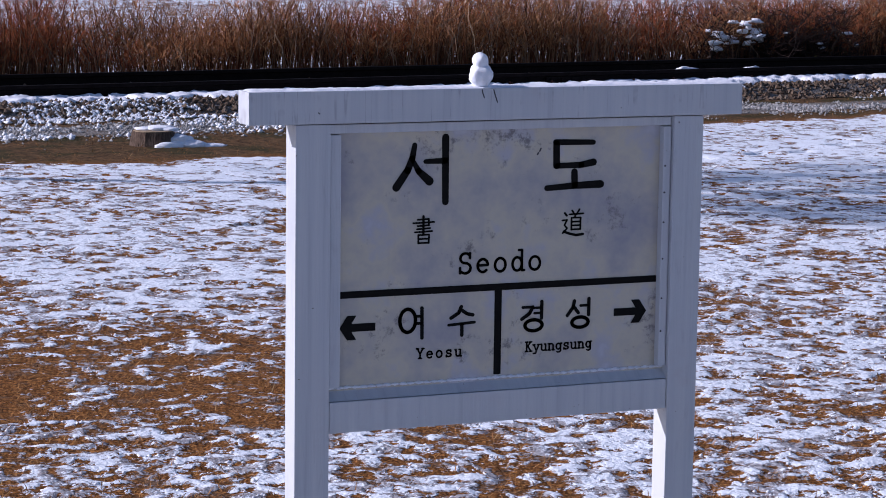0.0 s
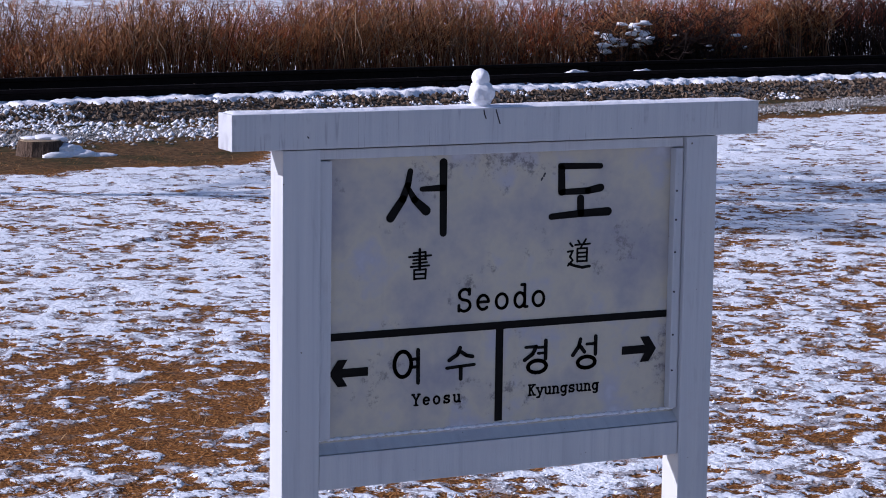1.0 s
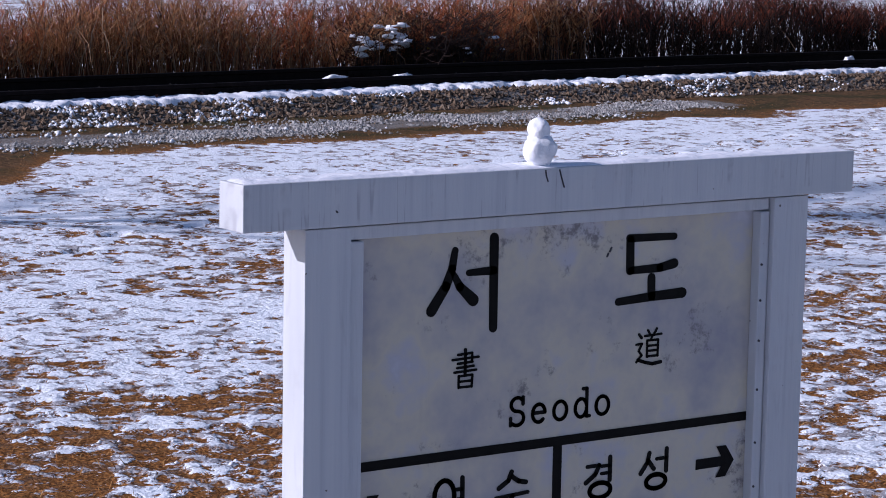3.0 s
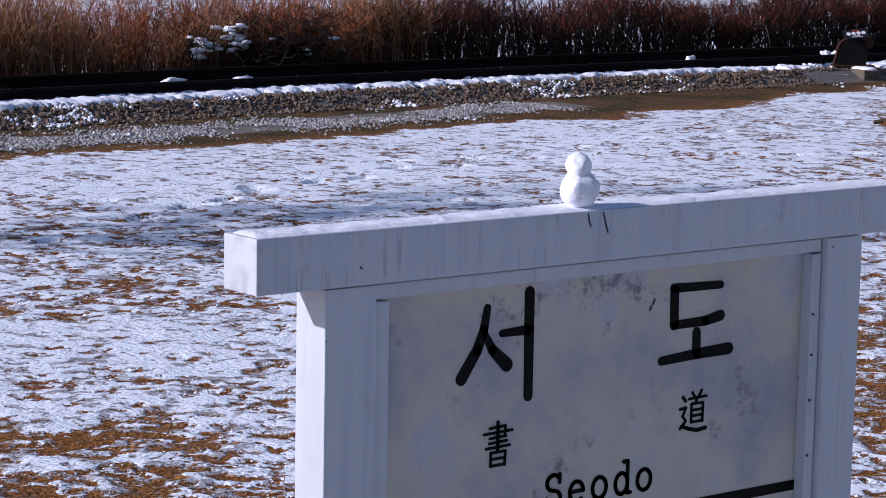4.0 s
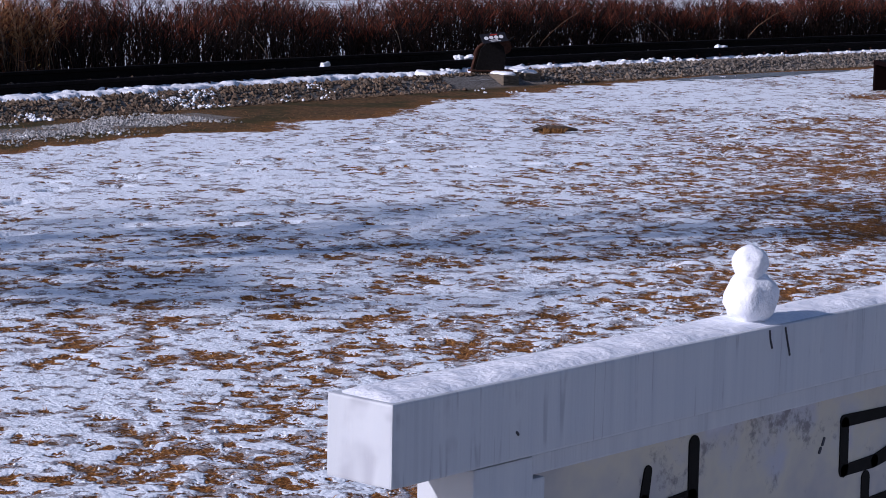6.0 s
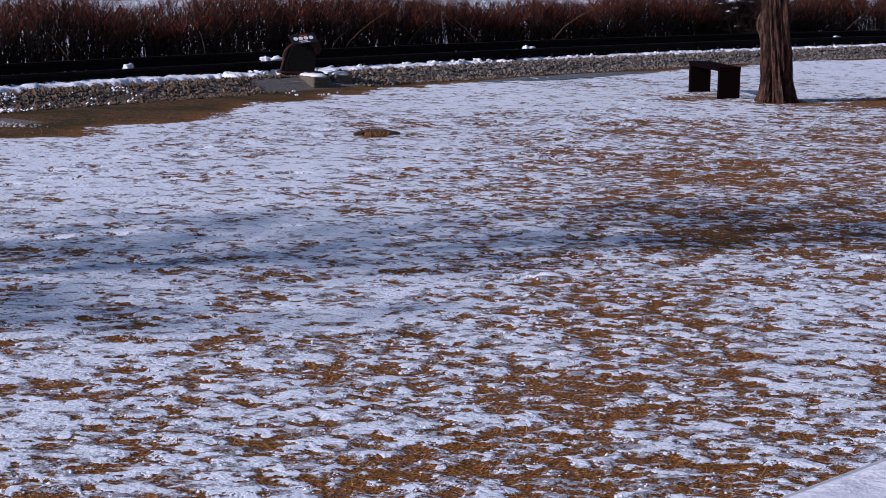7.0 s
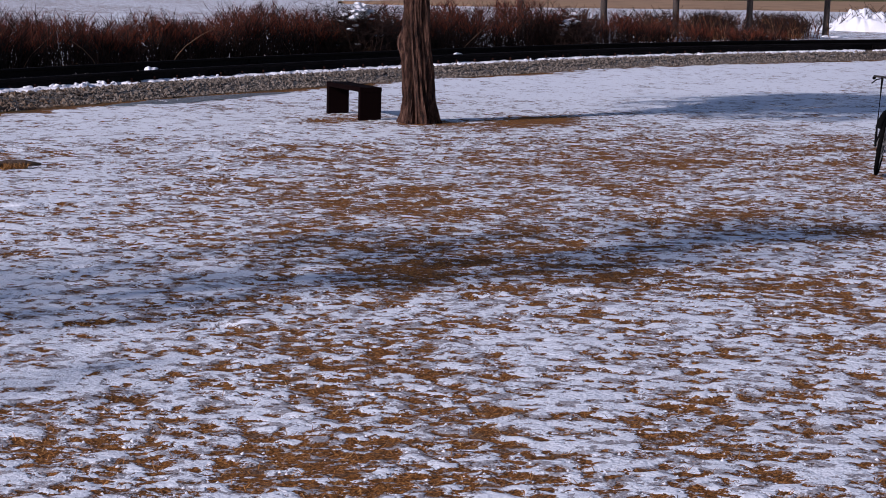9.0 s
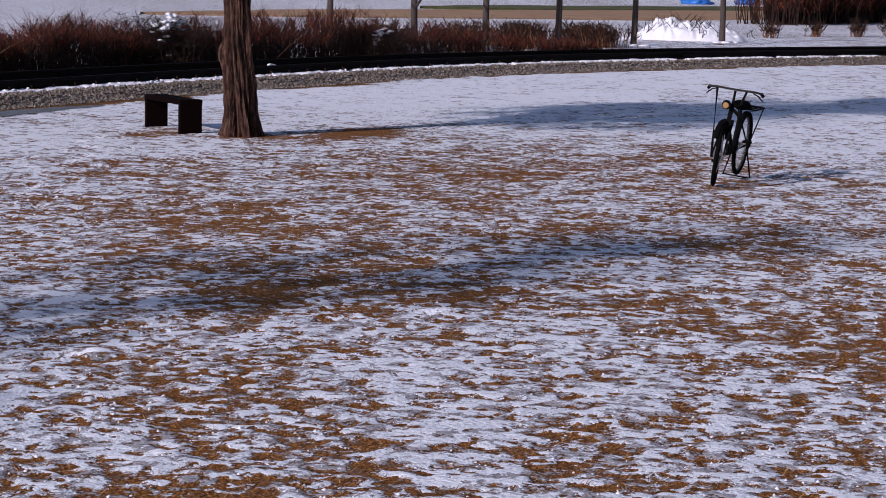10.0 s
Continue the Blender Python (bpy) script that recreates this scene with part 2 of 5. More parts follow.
# ---- the track's line: the rail nearer to the lawn ----
KNOT_X = [-90, -50, -20, 3, 8, 14, 20, 28, 36, 43, 48, 54, 60, 70, 90]
KNOT_Y = [8, 12.6, 16.2, 18.3, 18.75, 19.3, 19.6, 19.6, 18.9, 17.6, 15.9, 12.9, 9.0, 1.0, -18]
RAIL_X = np.linspace(-90, 90, 1801)
RAIL_Y = np.interp(RAIL_X, KNOT_X, KNOT_Y)
for _ in range(6):
    RAIL_Y = np.convolve(np.pad(RAIL_Y, 20, "edge"), np.ones(41) / 41, "valid")
SLOPE = np.gradient(RAIL_Y, RAIL_X)
BED_Z, RAIL_TOP = 0.13, 0.29


def rail_offset(x, y):
    """Metres from the near rail, positive towards the field behind the track."""
    xs = np.clip(x, -90, 90)
    return (y - np.interp(xs, RAIL_X, RAIL_Y)) / np.sqrt(1 + np.interp(xs, RAIL_X, SLOPE) ** 2)


def rail_point(x, off, z=0.0):
    s = float(np.interp(x, RAIL_X, SLOPE))
    n = math.hypot(1, s)
    return Vector((x - off * s / n, float(np.interp(x, RAIL_X, RAIL_Y)) + off / n, z))


def rail_turn(x):
    return math.degrees(math.atan(float(np.interp(x, RAIL_X, SLOPE))))


# ---- ground: snow cover and height ----
def spot(x, y, cx, cy, rx, ry):
    return np.exp(-(((x - cx) / rx) ** 2 + ((y - cy) / ry) ** 2))


def snow_cover(x, y, fine=1.0):
    """How deep and closed the snow lies: below 0 is bare. fine: share of the small forms."""
    d = rail_offset(x, y)
    edge = np.interp(x, [0, 2, 5.2, 6.6, 11, 16, 19, 22, 33, 40, 60], [-4.8, -4.7, -4.7, -3.3, -3.3, -3.2, -2.4, -1.6, -1.0, -1.2, -1.2])
    c = 0.050 - 0.056 * smooth_step(x, 10, 15) * (1 - smooth_step(y, 11, 13)) + 0.050 * smooth_step(y + 0.25 * x, 6.0, 8.5) + 0.050 * smooth_step(y + 0.25 * x, 11.0, 14.5)
    c = c - 0.11 * spot(x, y, 1.0, 4.6, 1.8, 1.5) - 0.12 * spot(x, y, 13.2, 7.5, 1.5, 0.45) - 0.05 * spot(x, y, 6.5, 5.2, 1.5, 1.5) - 0.06 * spot(x, y, 8.6, 5.4, 1.3, 0.9)
    c = c - 0.11 * spot(x, y, 22.0, 9.6, 4.6, 2.3) - 0.07 * spot(x, y, 16.5, 9.3, 3.0, 1.6) - 0.05 * spot(x, y, 11.8, 6.3, 2.4, 1.1) - 0.38 * spot(x, y, 26.6, 12.6, 1.5, 0.55) - 0.16 * spot(x, y, 25.0, 14.6, 0.8, 0.4)
    c = c - 0.30 * spot(x, y, 25.3, 13.5, 0.45, 0.40) - 0.07 * spot(x, y, 20, 13.5, 3.2, 2.0) + 0.08 * smooth_step(x - 0.6 * (y - 8), 25, 30) - 0.30 * spot(x, y, 37.4, 17.6, 1.6, 0.45)
    c = c + 0.12 * fbm(x, y, 2.4, 3, 1) + fine * (0.13 * fbm(x, y, 0.62, 2, 2) + 0.37 * fbm(x, y, 0.24, 3, 3, 0.8) + 0.38 * fbm(x, y, 0.09, 2, 5, 0.8))
    shoulder = smooth_step(d + 1.1 * fbm(x, y, 0.9, 4, 4), edge - 0.40, edge + 0.40)
    behind = smooth_step(d, 2.4, 3.2)
    c = c - 0.9 * shoulder * (1 - behind)
    c = c - behind * (0.06 + 0.07 * smooth_step(x - 0.6 * (y - 8), 25, 30))
    c = c + 0.62 * smooth_step(-x, -5.8, -4.0) * shoulder * (1 - behind) * (0.5 + fbm(x, y, 0.5, 3, 6))
    return c, shoulder * (1 - behind)


def footprints():
    """Tracks that cross the lawn: (x, y, heading) of each print."""
    rnd = random.Random(77)
    prints = []
    for (x0, y0), (x1, y1) in (((5.0, 13.2), (12.5, 9.2)), ((8.2, 12.4), (19.5, 15.2)), ((10.5, 13.6), (17.5, 10.8)), ((17.0, 11.5), (24.6, 15.2)),
                               ((13.5, 6.0), (9.0, 8.6)), ((18.5, 15.5), (22.5, 11.2)), ((3.0, 9.5), (9.5, 13.0))):
        n = int(math.hypot(x1 - x0, y1 - y0) / 0.62)
        q = math.atan2(y1 - y0, x1 - x0)
        for k in range(n):
            side = 0.11 if k % 2 else -0.11
            u = (k + rnd.uniform(-0.15, 0.15)) / n
            prints.append((x0 + (x1 - x0) * u - side * math.sin(q) + rnd.uniform(-0.1, 0.1), y0 + (y1 - y0) * u + side * math.cos(q) + rnd.uniform(-0.1, 0.1), q + rnd.uniform(-0.2, 0.2)))
    return prints


PRINTS = footprints()


def pressed(x, y):
    """Depth of the footprints, with the rim that each one pushes up."""
    out = np.zeros_like(x)
    for px, py, q in PRINTS:
        near = (np.abs(x - px) < 0.35) & (np.abs(y - py) < 0.35)
        if near.any():
            a, b = x[near] - px, y[near] - py
            u, v = (a * math.cos(q) + b * math.sin(q)) / 0.15, (b * math.cos(q) - a * math.sin(q)) / 0.065
            r = u * u + v * v
            out[near] += 0.046 * np.exp(-r * r) - 0.007 * np.exp(-((np.sqrt(r) - 1.5) / 0.4) ** 2)
    return out


def ground_height(x, y, fine=1.0):
    c, s = snow_cover(x, y, fine)
    d = rail_offset(x, y)
    deep = smooth_step(c, 0.0, 0.08)
    z = 0.009 * smooth_step(c, -0.03, 0.08) + fine * ((0.012 * fbm(x, y, 0.3, 2, 6) + 0.009 * fbm(x, y, 0.12, 2, 7, 0.6)) * (0.35 + 0.65 * deep) + 0.005 * fbm(x, y, 0.06, 2, 8))
    z = z - pressed(x, y) * (0.3 + 0.7 * deep)
    bed = smooth_step(d + 0.45 * spot(x, 0 * x, 22.3, 0, 0.8, 1), -1.1 + 0.55 * spot(x, 0 * x, 22.3, 0, 0.8, 1), -0.55 + 0.45 * spot(x, 0 * x, 22.3, 0, 0.8, 1)) * (1 - smooth_step(d, 2.2, 3.0))
    return z + BED_Z * bed + 0.05 * fbm(x, y, 6.0, 2, 9)


def build_ground():
    rows = [0.02]
    r = 0.15
    while r < 4000:
        rows.append(r)
        r += 0.15 if r < 5.8 else 0.030 if r < 17 else 0.040 if r < 21 else 0.055 if r < 30 else 0.013 * (r - 25.8) if r < 90 else 0.22 * r
    rows = np.array(rows)
    turn = np.concatenate([np.radians(np.arange(3.0, 92.0, 0.138)), np.radians(np.arange(92.0, 362.0, 4.0))])
    rr, tt = np.meshgrid(rows, turn, indexing="ij")
    x, y = -2.0 + rr * np.cos(tt), -4.0 + rr * np.sin(tt)
    # small forms fade out where the mesh is too coarse for them
    fine = smooth_step(rr, 4.5, 6.0) * smooth_step(tt, radians(3.0), radians(4.0)) * (1 - smooth_step(tt, radians(91.0), radians(91.8))) * (1 - smooth_step(rr, 60, 90))
    c, s = snow_cover(x, y, fine)
    z = ground_height(x, y, fine)
    n, k = len(rows), len(turn)
    i, j = np.meshgrid(np.arange(n - 1), np.arange(k), indexing="ij")
    j2 = (j + 1) % k
    faces = np.stack([i * k + j, (i + 1) * k + j, (i + 1) * k + j2, i * k + j2], -1).reshape(-1, 4)
    ob = raw_mesh("ground", np.stack([x, y, z], -1).reshape(-1, 3), faces, M_GROUND, smooth=True)
    d = rail_offset(x, y)
    strip = spot(d, 0 * d, np.interp(x, [0, 5, 9, 14, 18], [-2.2, -2.1, -2.3, -2.0, -1.7]), 0, 0.5, 1)
    stones = smooth_step(strip * (x < 16) + 0.5 * fbm(x, y, 0.7, 4, 5), 0.45, 0.65)
    for key, val in (("snow", c), ("dirt", s), ("gravel", np.maximum(stones * s, smooth_step(d, -1.2, -0.9) * (d < 2.6)))):
        ob.data.attributes.new(key, "FLOAT", "POINT").data.foreach_set("value", np.asarray(val, np.float32).ravel())
    tagged(ob, "patchy thawing snow over brown winter grass and bare dirt", "ground", kind="structure")


build_ground()


# ---- railway ----
def build_rail(off, label):
    rail = thing("rail", label, "rail", "rails of the track")
    w = [(-0.062, 0), (0.062, 0), (0.062, 0.012), (0.012, 0.03), (0.009, 0.105), (0.034, 0.118), (0.034, 0.15), (0.026, 0.156),
         (-0.026, 0.156), (-0.034, 0.15), (-0.034, 0.118), (-0.009, 0.105), (-0.012, 0.03), (-0.062, 0.012)]
    k = len(w)
    for start in range(-40, 85, 10):
        xs = np.linspace(start + 0.004, start + 9.996, 18) + (3.1 if off else 0.0)
        verts, faces = [], []
        for x in xs:
            for a, z in w:
                verts.append(tuple(rail_point(x, off + a, RAIL_TOP - 0.156 + z)))
        for i in range(len(xs) - 1):
            for j in range(k):
                faces.append((i * k + j, (i + 1) * k + j, (i + 1) * k + (j + 1) % k, i * k + (j + 1) % k))
        raw_mesh("rail_length", verts, faces, M_RAIL, rail)
        x = xs[-1]
        plate = part("fishplate", block((-0.28, -0.045, 0.035), (0.28, -0.012, 0.105), 0.004), M_RAIL, rail)
        plate.matrix_basis = pose(*rail_point(x, off, RAIL_TOP - 0.156), 0, 0, rail_turn(x))
        for u in (-0.2, -0.07, 0.07, 0.2):
            part("bolt", tube([(u, -0.070, 0.07), (u, -0.043, 0.07)], 0.016, 6), M_RAIL, plate)
    return rail


build_rail(0.0, "blackened steel rail on snowy timber sleepers")
build_rail(1.505, "blackened steel rail beside the brown hedge")


def build_sleepers():
    bed = thing("sleeper_row", "weathered timber sleepers half buried in ballast and snow", "sleepers", kind="structure")
    bm = block((-0.11, -0.64, -0.16), (0.11, 2.03, 0.0), 0.012)
    first = part("sleeper", bm, M_SLEEPER, bed)
    rnd = random.Random(4)
    for i in range(190):
        x = -25 + i * 0.56
        if x > 70:
            break
        ob = first if i == 0 else new("sleeper", first.data)
        ob.parent = bed
        p = rail_point(x, rnd.uniform(-0.06, 0.06), RAIL_TOP - 0.16)
        ob.matrix_basis = pose(*p, 0, 0, rail_turn(x) + rnd.uniform(-1, 1))


build_sleepers()


def scatter_stones(name, xs, ys, zs, size, mat, label, seed=1):
    """Many small broken stones in one mesh."""
    rs = np.random.RandomState(seed)
    n = len(xs)
    base = np.array([(1, 0, 0), (-1, 0, 0), (0, 1, 0), (0, -1, 0), (0, 0, 1), (0, 0, -1)], float)
    tri = np.array([(0, 2, 4), (2, 1, 4), (1, 3, 4), (3, 0, 4), (2, 0, 5), (1, 2, 5), (3, 1, 5), (0, 3, 5)])
    v = base[None] * (0.55 + 0.75 * rs.rand(n, 6, 1)) + 0.35 * (rs.rand(n, 6, 3) - 0.5)
    q = rs.rand(n) * math.tau
    v[..., 2] *= 0.75
    vx = v[..., 0] * np.cos(q)[:, None] - v[..., 1] * np.sin(q)[:, None]
    vy = v[..., 0] * np.sin(q)[:, None] + v[..., 1] * np.cos(q)[:, None]
    s = (np.asarray(size) * (0.55 + 0.9 * rs.rand(n) ** 2))[:, None]
    verts = np.stack([vx * s + xs[:, None], vy * s + ys[:, None], v[..., 2] * s + zs[:, None]], -1).reshape(-1, 3)
    faces = (tri[None] + 6 * np.arange(n)[:, None, None]).reshape(-1, 3)
    ob = raw_mesh(name, verts, faces, mat, smooth=mat is M_SNOW)
    return tagged(ob, label, "snow" if mat is M_SNOW else "gravel", kind="stuff")


def build_ballast():
    rs = np.random.RandomState(3)
    n = 23000
    x = -1 + 66 * rs.rand(n) ** 1.25
    off = -1.22 + 0.82 * rs.rand(n) ** 0.8
    n2 = 9000
    x = np.r_[x, -1 + 62 * rs.rand(n2)]
    off = np.r_[off, 0.1 + 2.6 * rs.rand(n2)]
    s = np.interp(x, RAIL_X, SLOPE)
    px, py = x - off * s / np.hypot(1, s), np.interp(x, RAIL_X, RAIL_Y) + off / np.hypot(1, s)
    keep = ~((x > 21.2) & (x < 23.05) & (off < -0.62))
    px, py = px[keep], py[keep]
    z = ground_height(px, py) + 0.012 - 0.01 * rs.rand(len(px))
    far = px > 24.5 + 2.0 * rs.randn(len(px))
    scatter_stones("ballast", px[~far], py[~far], z[~far], 0.034, M_STONE, "coarse brown broken stone ballast along the rails")
    scatter_stones("ballast", px[far], py[far], z[far], 0.032, M_FAR_STONE, "grey broken stone ballast along the bend of the rails", 2)


build_ballast()


# ---- station name board ----
def stroke(bm, pts, width, y0, y1):
    """A painted stroke with round ends on the panel, from points (x, z); width: one, or one for each end."""
    pts = [Vector(p) for p in pts]
    w0, w1 = width if isinstance(width, tuple) else (width, width)
    halves = [(w0 + (w1 - w0) * k / (len(pts) - 1)) / 2 for k in range(len(pts))]

    def slab(outline):
        front = [bm.verts.new((p[0], y0, p[1])) for p in outline]
        back = [bm.verts.new((p[0], y1, p[1])) for p in outline]
        bm.faces.new(front)
        for k in range(len(outline)):
            j = (k + 1) % len(outline)
            bm.faces.new((front[j], front[k], back[k], back[j]))

    for a, b, ha, hb in zip(pts, pts[1:], halves, halves[1:]):
        d = b - a
        turn = math.atan2(d.y, d.x)
        ring = [a + Vector((math.cos(turn + u), math.sin(turn + u))) * ha for u in np.linspace(math.pi / 2, 1.5 * math.pi, 7)]
        ring += [b + Vector((math.cos(turn + u), math.sin(turn + u))) * hb for u in np.linspace(-math.pi / 2, math.pi / 2, 7)]
        slab(ring)


def arc(cx, cz, rx, rz, a0, a1, n=14):
    return [(cx + rx * math.cos(radians(a0 + (a1 - a0) * k / n)), cz + rz * math.sin(radians(a0 + (a1 - a0) * k / n))) for k in range(n + 1)]


# Typewriter letters in a unit box: x-height 0.68, capitals 1.0, advance 0.8
LATIN = {
    "S": [arc(.36, .74, .26, .24, 40, 270, 12) + arc(.36, .25, .28, .25, 90, -140, 12)[1:], [(.6, .98), (.6, .74)], [(.09, .02), (.09, .27)]],
    "e": [[(.1, .36), (.62, .36)] + arc(.36, .34, .27, .32, 5, 315, 16)],
    "o": [arc(.36, .34, .28, .33, 0, 360, 18)],
    "d": [arc(.34, .34, .25, .33, 0, 360, 18), [(.42, 1.02), (.59, 1.02), (.59, .02), (.72, .02)]],
    "Y": [[(.06, .98), (.36, .48), (.66, .98)], [(.36, .48), (.36, .02)], [(-.02, .98), (.18, .98)], [(.54, .98), (.74, .98)], [(.2, .02), (.52, .02)]],
    "s": [arc(.36, .50, .22, .16, 50, 265, 10) + arc(.36, .18, .24, .16, 90, -140, 10)[1:], [(.57, .66), (.57, .5)], [(.12, .02), (.12, .18)]],
    "u": [[(.02, .66), (.13, .66), (.13, .2)] + arc(.34, .2, .21, .18, 180, 330, 8), [(.44, .66), (.58, .66), (.58, .02), (.7, .02)]],
    "K": [[(.14, .98), (.14, .02)], [(.14, .42), (.58, .98)], [(.28, .58), (.6, .02)], [(.02, .98), (.28, .98)], [(.02, .02), (.28, .02)], [(.46, .98), (.7, .98)], [(.5, .02), (.72, .02)]],
    "y": [[(.1, .66), (.37, .08)], [(.64, .66), (.3, -.22), (.06, -.24)], [(.0, .66), (.22, .66)], [(.52, .66), (.74, .66)]],
    "n": [[(.02, .66), (.14, .66), (.14, .02)], arc(.36, .44, .22, .22, 160, 0, 8) + [(.58, .02)], [(.03, .02), (.26, .02)], [(.48, .02), (.7, .02)]],
    "g": [arc(.33, .36, .24, .3, 0, 360, 16), [(.7, .66), (.58, .66), (.58, -.05)] + arc(.34, -.06, .24, .19, 0, -130, 8)],
}


def latin(name, text, x, z, size, advance, width, parent):
    for k, ch in enumerate(text):
        bm = bmesh.new()
        for pts in LATIN[ch]:
            stroke(bm, [(x + k * advance + p[0] * size, z + p[1] * size) for p in pts], width, 0.0432, 0.0452)
        part("letter", bm, M_BLACK, parent)


def glyph(strokes, parent, name="letter"):
    bm = bmesh.new()
    for w, pts in strokes:
        stroke(bm, pts, w, 0.0432, 0.0452)
    return part(name, bm, M_BLACK, parent)


def in_box(x0, z0, x1, z1, width, strokes):
    return [(width * (w if w else 1), [(x0 + (x1 - x0) * p[0], z0 + (z1 - z0) * p[1]) for p in pts]) for w, pts in strokes]


def build_sign():
    sign = thing("station_sign", "white painted wooden station name board with black lettering", "station sign")
    beam = part("beam", block((0, 0, 1.651), (1.55, 0.096, 1.743), 0.003, 2), M_BEAM, sign, "white top beam with grey rain streaks")
    part("post", block((0.139, 0.006, -0.3), (0.243, 0.090, 1.6485), 0.003, 2), M_PAINT, sign)
    part("post", block((1.326, 0.006, -0.3), (1.424, 0.090, 1.6485), 0.003, 2), M_PAINT, sign)
    part("bottom_rail", block((0.2450, 0.010, 0.763), (1.3240, 0.085, 0.854), 0.003, 2), M_PAINT, sign)
    bm = bmesh.new()
    a = [(0.0, 0.856), (0.045, 0.890), (0.045, 0.856)]
    left = [bm.verts.new((0.243, 0.014 + p[0], p[1])) for p in a]
    right = [bm.verts.new((1.326, 0.014 + p[0], p[1])) for p in a]
    bm.faces.new(left)
    bm.faces.new(right[::-1])
    for k in range(3):
        bm.faces.new((left[k], right[k], right[(k + 1) % 3], left[(k + 1) % 3]))
    part("sill", bm, M_PAINT, sign, "sloping sill with a rim of frost")
    panel = part("panel", block((0.243, 0.045, 0.856), (1.326, 0.060, 1.651), 0), M_PANEL, sign, "stained off-white board with mould marks")
    part("batten", block((0.2455, 0.018, 0.893), (0.279, 0.045, 1.6175), 0.003, 2), M_PAINT, sign)
    part("batten", block((1.298, 0.018, 0.893), (1.3235, 0.045, 1.6175), 0.003, 2), M_PAINT, sign)
    part("head_trim", block((0.2455, 0.020, 1.621), (1.3235, 0.045, 1.6465), 0.003, 2), M_PAINT, sign)
    # dividing bars and arrows
    part("divider_bar", block((0.279, 0.043, 1.1465), (1.298, 0.0452, 1.1665), 0), M_BLACK, panel)
    part("divider_bar", block((0.769, 0.043, 0.897), (0.791, 0.0452, 1.1465), 0), M_BLACK, panel)
    for tip, tail, s in ((0.2853, 0.3957, 1), (1.2672, 1.1592, -1)):
        z = 1.0605
        bm = block((min(tip + s * 0.018, tail), 0.0434, z - 0.0115), (max(tip + s * 0.018, tail), 0.0452, z + 0.0115), 0)
        for up in (1, -1):
            pts = [(tip, z), (tip + s * 0.030, z), (tip + s * 0.052, z + up * 0.0355), (tip + s * 0.024, z + up * 0.0355)]
            f = [bm.verts.new((p[0], 0.0432, p[1])) for p in pts]
            bm.faces.new(f if up * s < 0 else f[::-1])
        part("arrow", bm, M_BLACK, panel)
    # frost on the sill, drip marks and a nick
    bm = bmesh.new()
    for k in range(44):
        lump(bm, (0.262 + k * 0.0245, 0.046, 0.888), (0.017, 0.010, 0.005), k, 0.5, 1)
    part("frost", bm, M_SNOW, sign, "rim of frost", True)["kind"] = "stuff"
    for pts in ([(0.6995, 1.738), (0.7015, 1.727), (0.706, 1.716)], [(0.735, 1.738), (0.740, 1.722), (0.747, 1.702)], [(0.2035, 1.683), (0.2065, 1.680)]):
        bm = bmesh.new()
        stroke(bm, pts, 0.0032, -0.0008, 0.001)
        part("stain", bm, M_STAIN, beam)
    bm = bmesh.new()
    stroke(bm, [(0.9045, 1.552), (0.9085, 1.560)], 0.004, 0.0432, 0.0452)
    stroke(bm, [(0.8975, 1.542), (0.9005, 1.548)], 0.004, 0.0432, 0.0452)
    part("nick", bm, M_STAIN, panel)
    for x, z in ((1.2915, 1.50), (1.2915, 1.42), (1.2915, 1.33), (1.2915, 1.22), (1.2915, 1.10), (1.2915, 1.0)):
        part("nail", tube([(x + 0.0125, 0.0155, z), (x + 0.0125, 0.020, z)], 0.0028, 8), M_STAIN, sign)
    # large Korean name
    W = 0.0215
    glyph([((W * 1.02, W * 0.92), [(0.6065, 1.600), (0.6080, 1.4135)]), ((W * 0.62, W * 0.85), [(0.545, 1.532), (0.606, 1.533)]),
           ((W * 0.72, W * 1.12), [(0.5110, 1.580), (0.504, 1.543), (0.490, 1.508), (0.4555, 1.460)]), ((W * 0.55, W * 1.2), [(0.505, 1.537), (0.524, 1.505), (0.5575, 1.475)])], panel)
    glyph([((W * 0.82, W * 0.72), [(0.956, 1.577), (1.078, 1.574)]), ((W * 0.95, W * 1.0), [(0.9585, 1.572), (0.960, 1.508)]), ((W * 0.75, W * 1.0), [(0.960, 1.507), (1.04, 1.508), (1.080, 1.515)]),
           (W * 0.95, [(1.0185, 1.488), (1.0195, 1.450)]), ((W * 0.78, W * 1.08), [(0.930, 1.442), (1.02, 1.447), (1.1045, 1.449)])], panel)
    # Chinese characters
    T = 0.0052
    glyph(in_box(0.508, 1.294, 0.575, 1.374, T, [
        (1.3, [(.49, 1.0), (.49, .36)]), (1, [(.22, .88), (.74, .90), (.74, .66)]), (1, [(.02, .76), (.98, .78)]), (1, [(.22, .65), (.76, .67)]),
        (1, [(.2, .54), (.8, .56)]), (1, [(.1, .43), (.9, .45)]), (1, [(.26, .33), (.26, .02)]), (1, [(.26, .32), (.76, .33), (.74, .02)]),
        (1, [(.28, .18), (.74, .18)]), (1, [(.26, .03), (.74, .03)])]), panel)
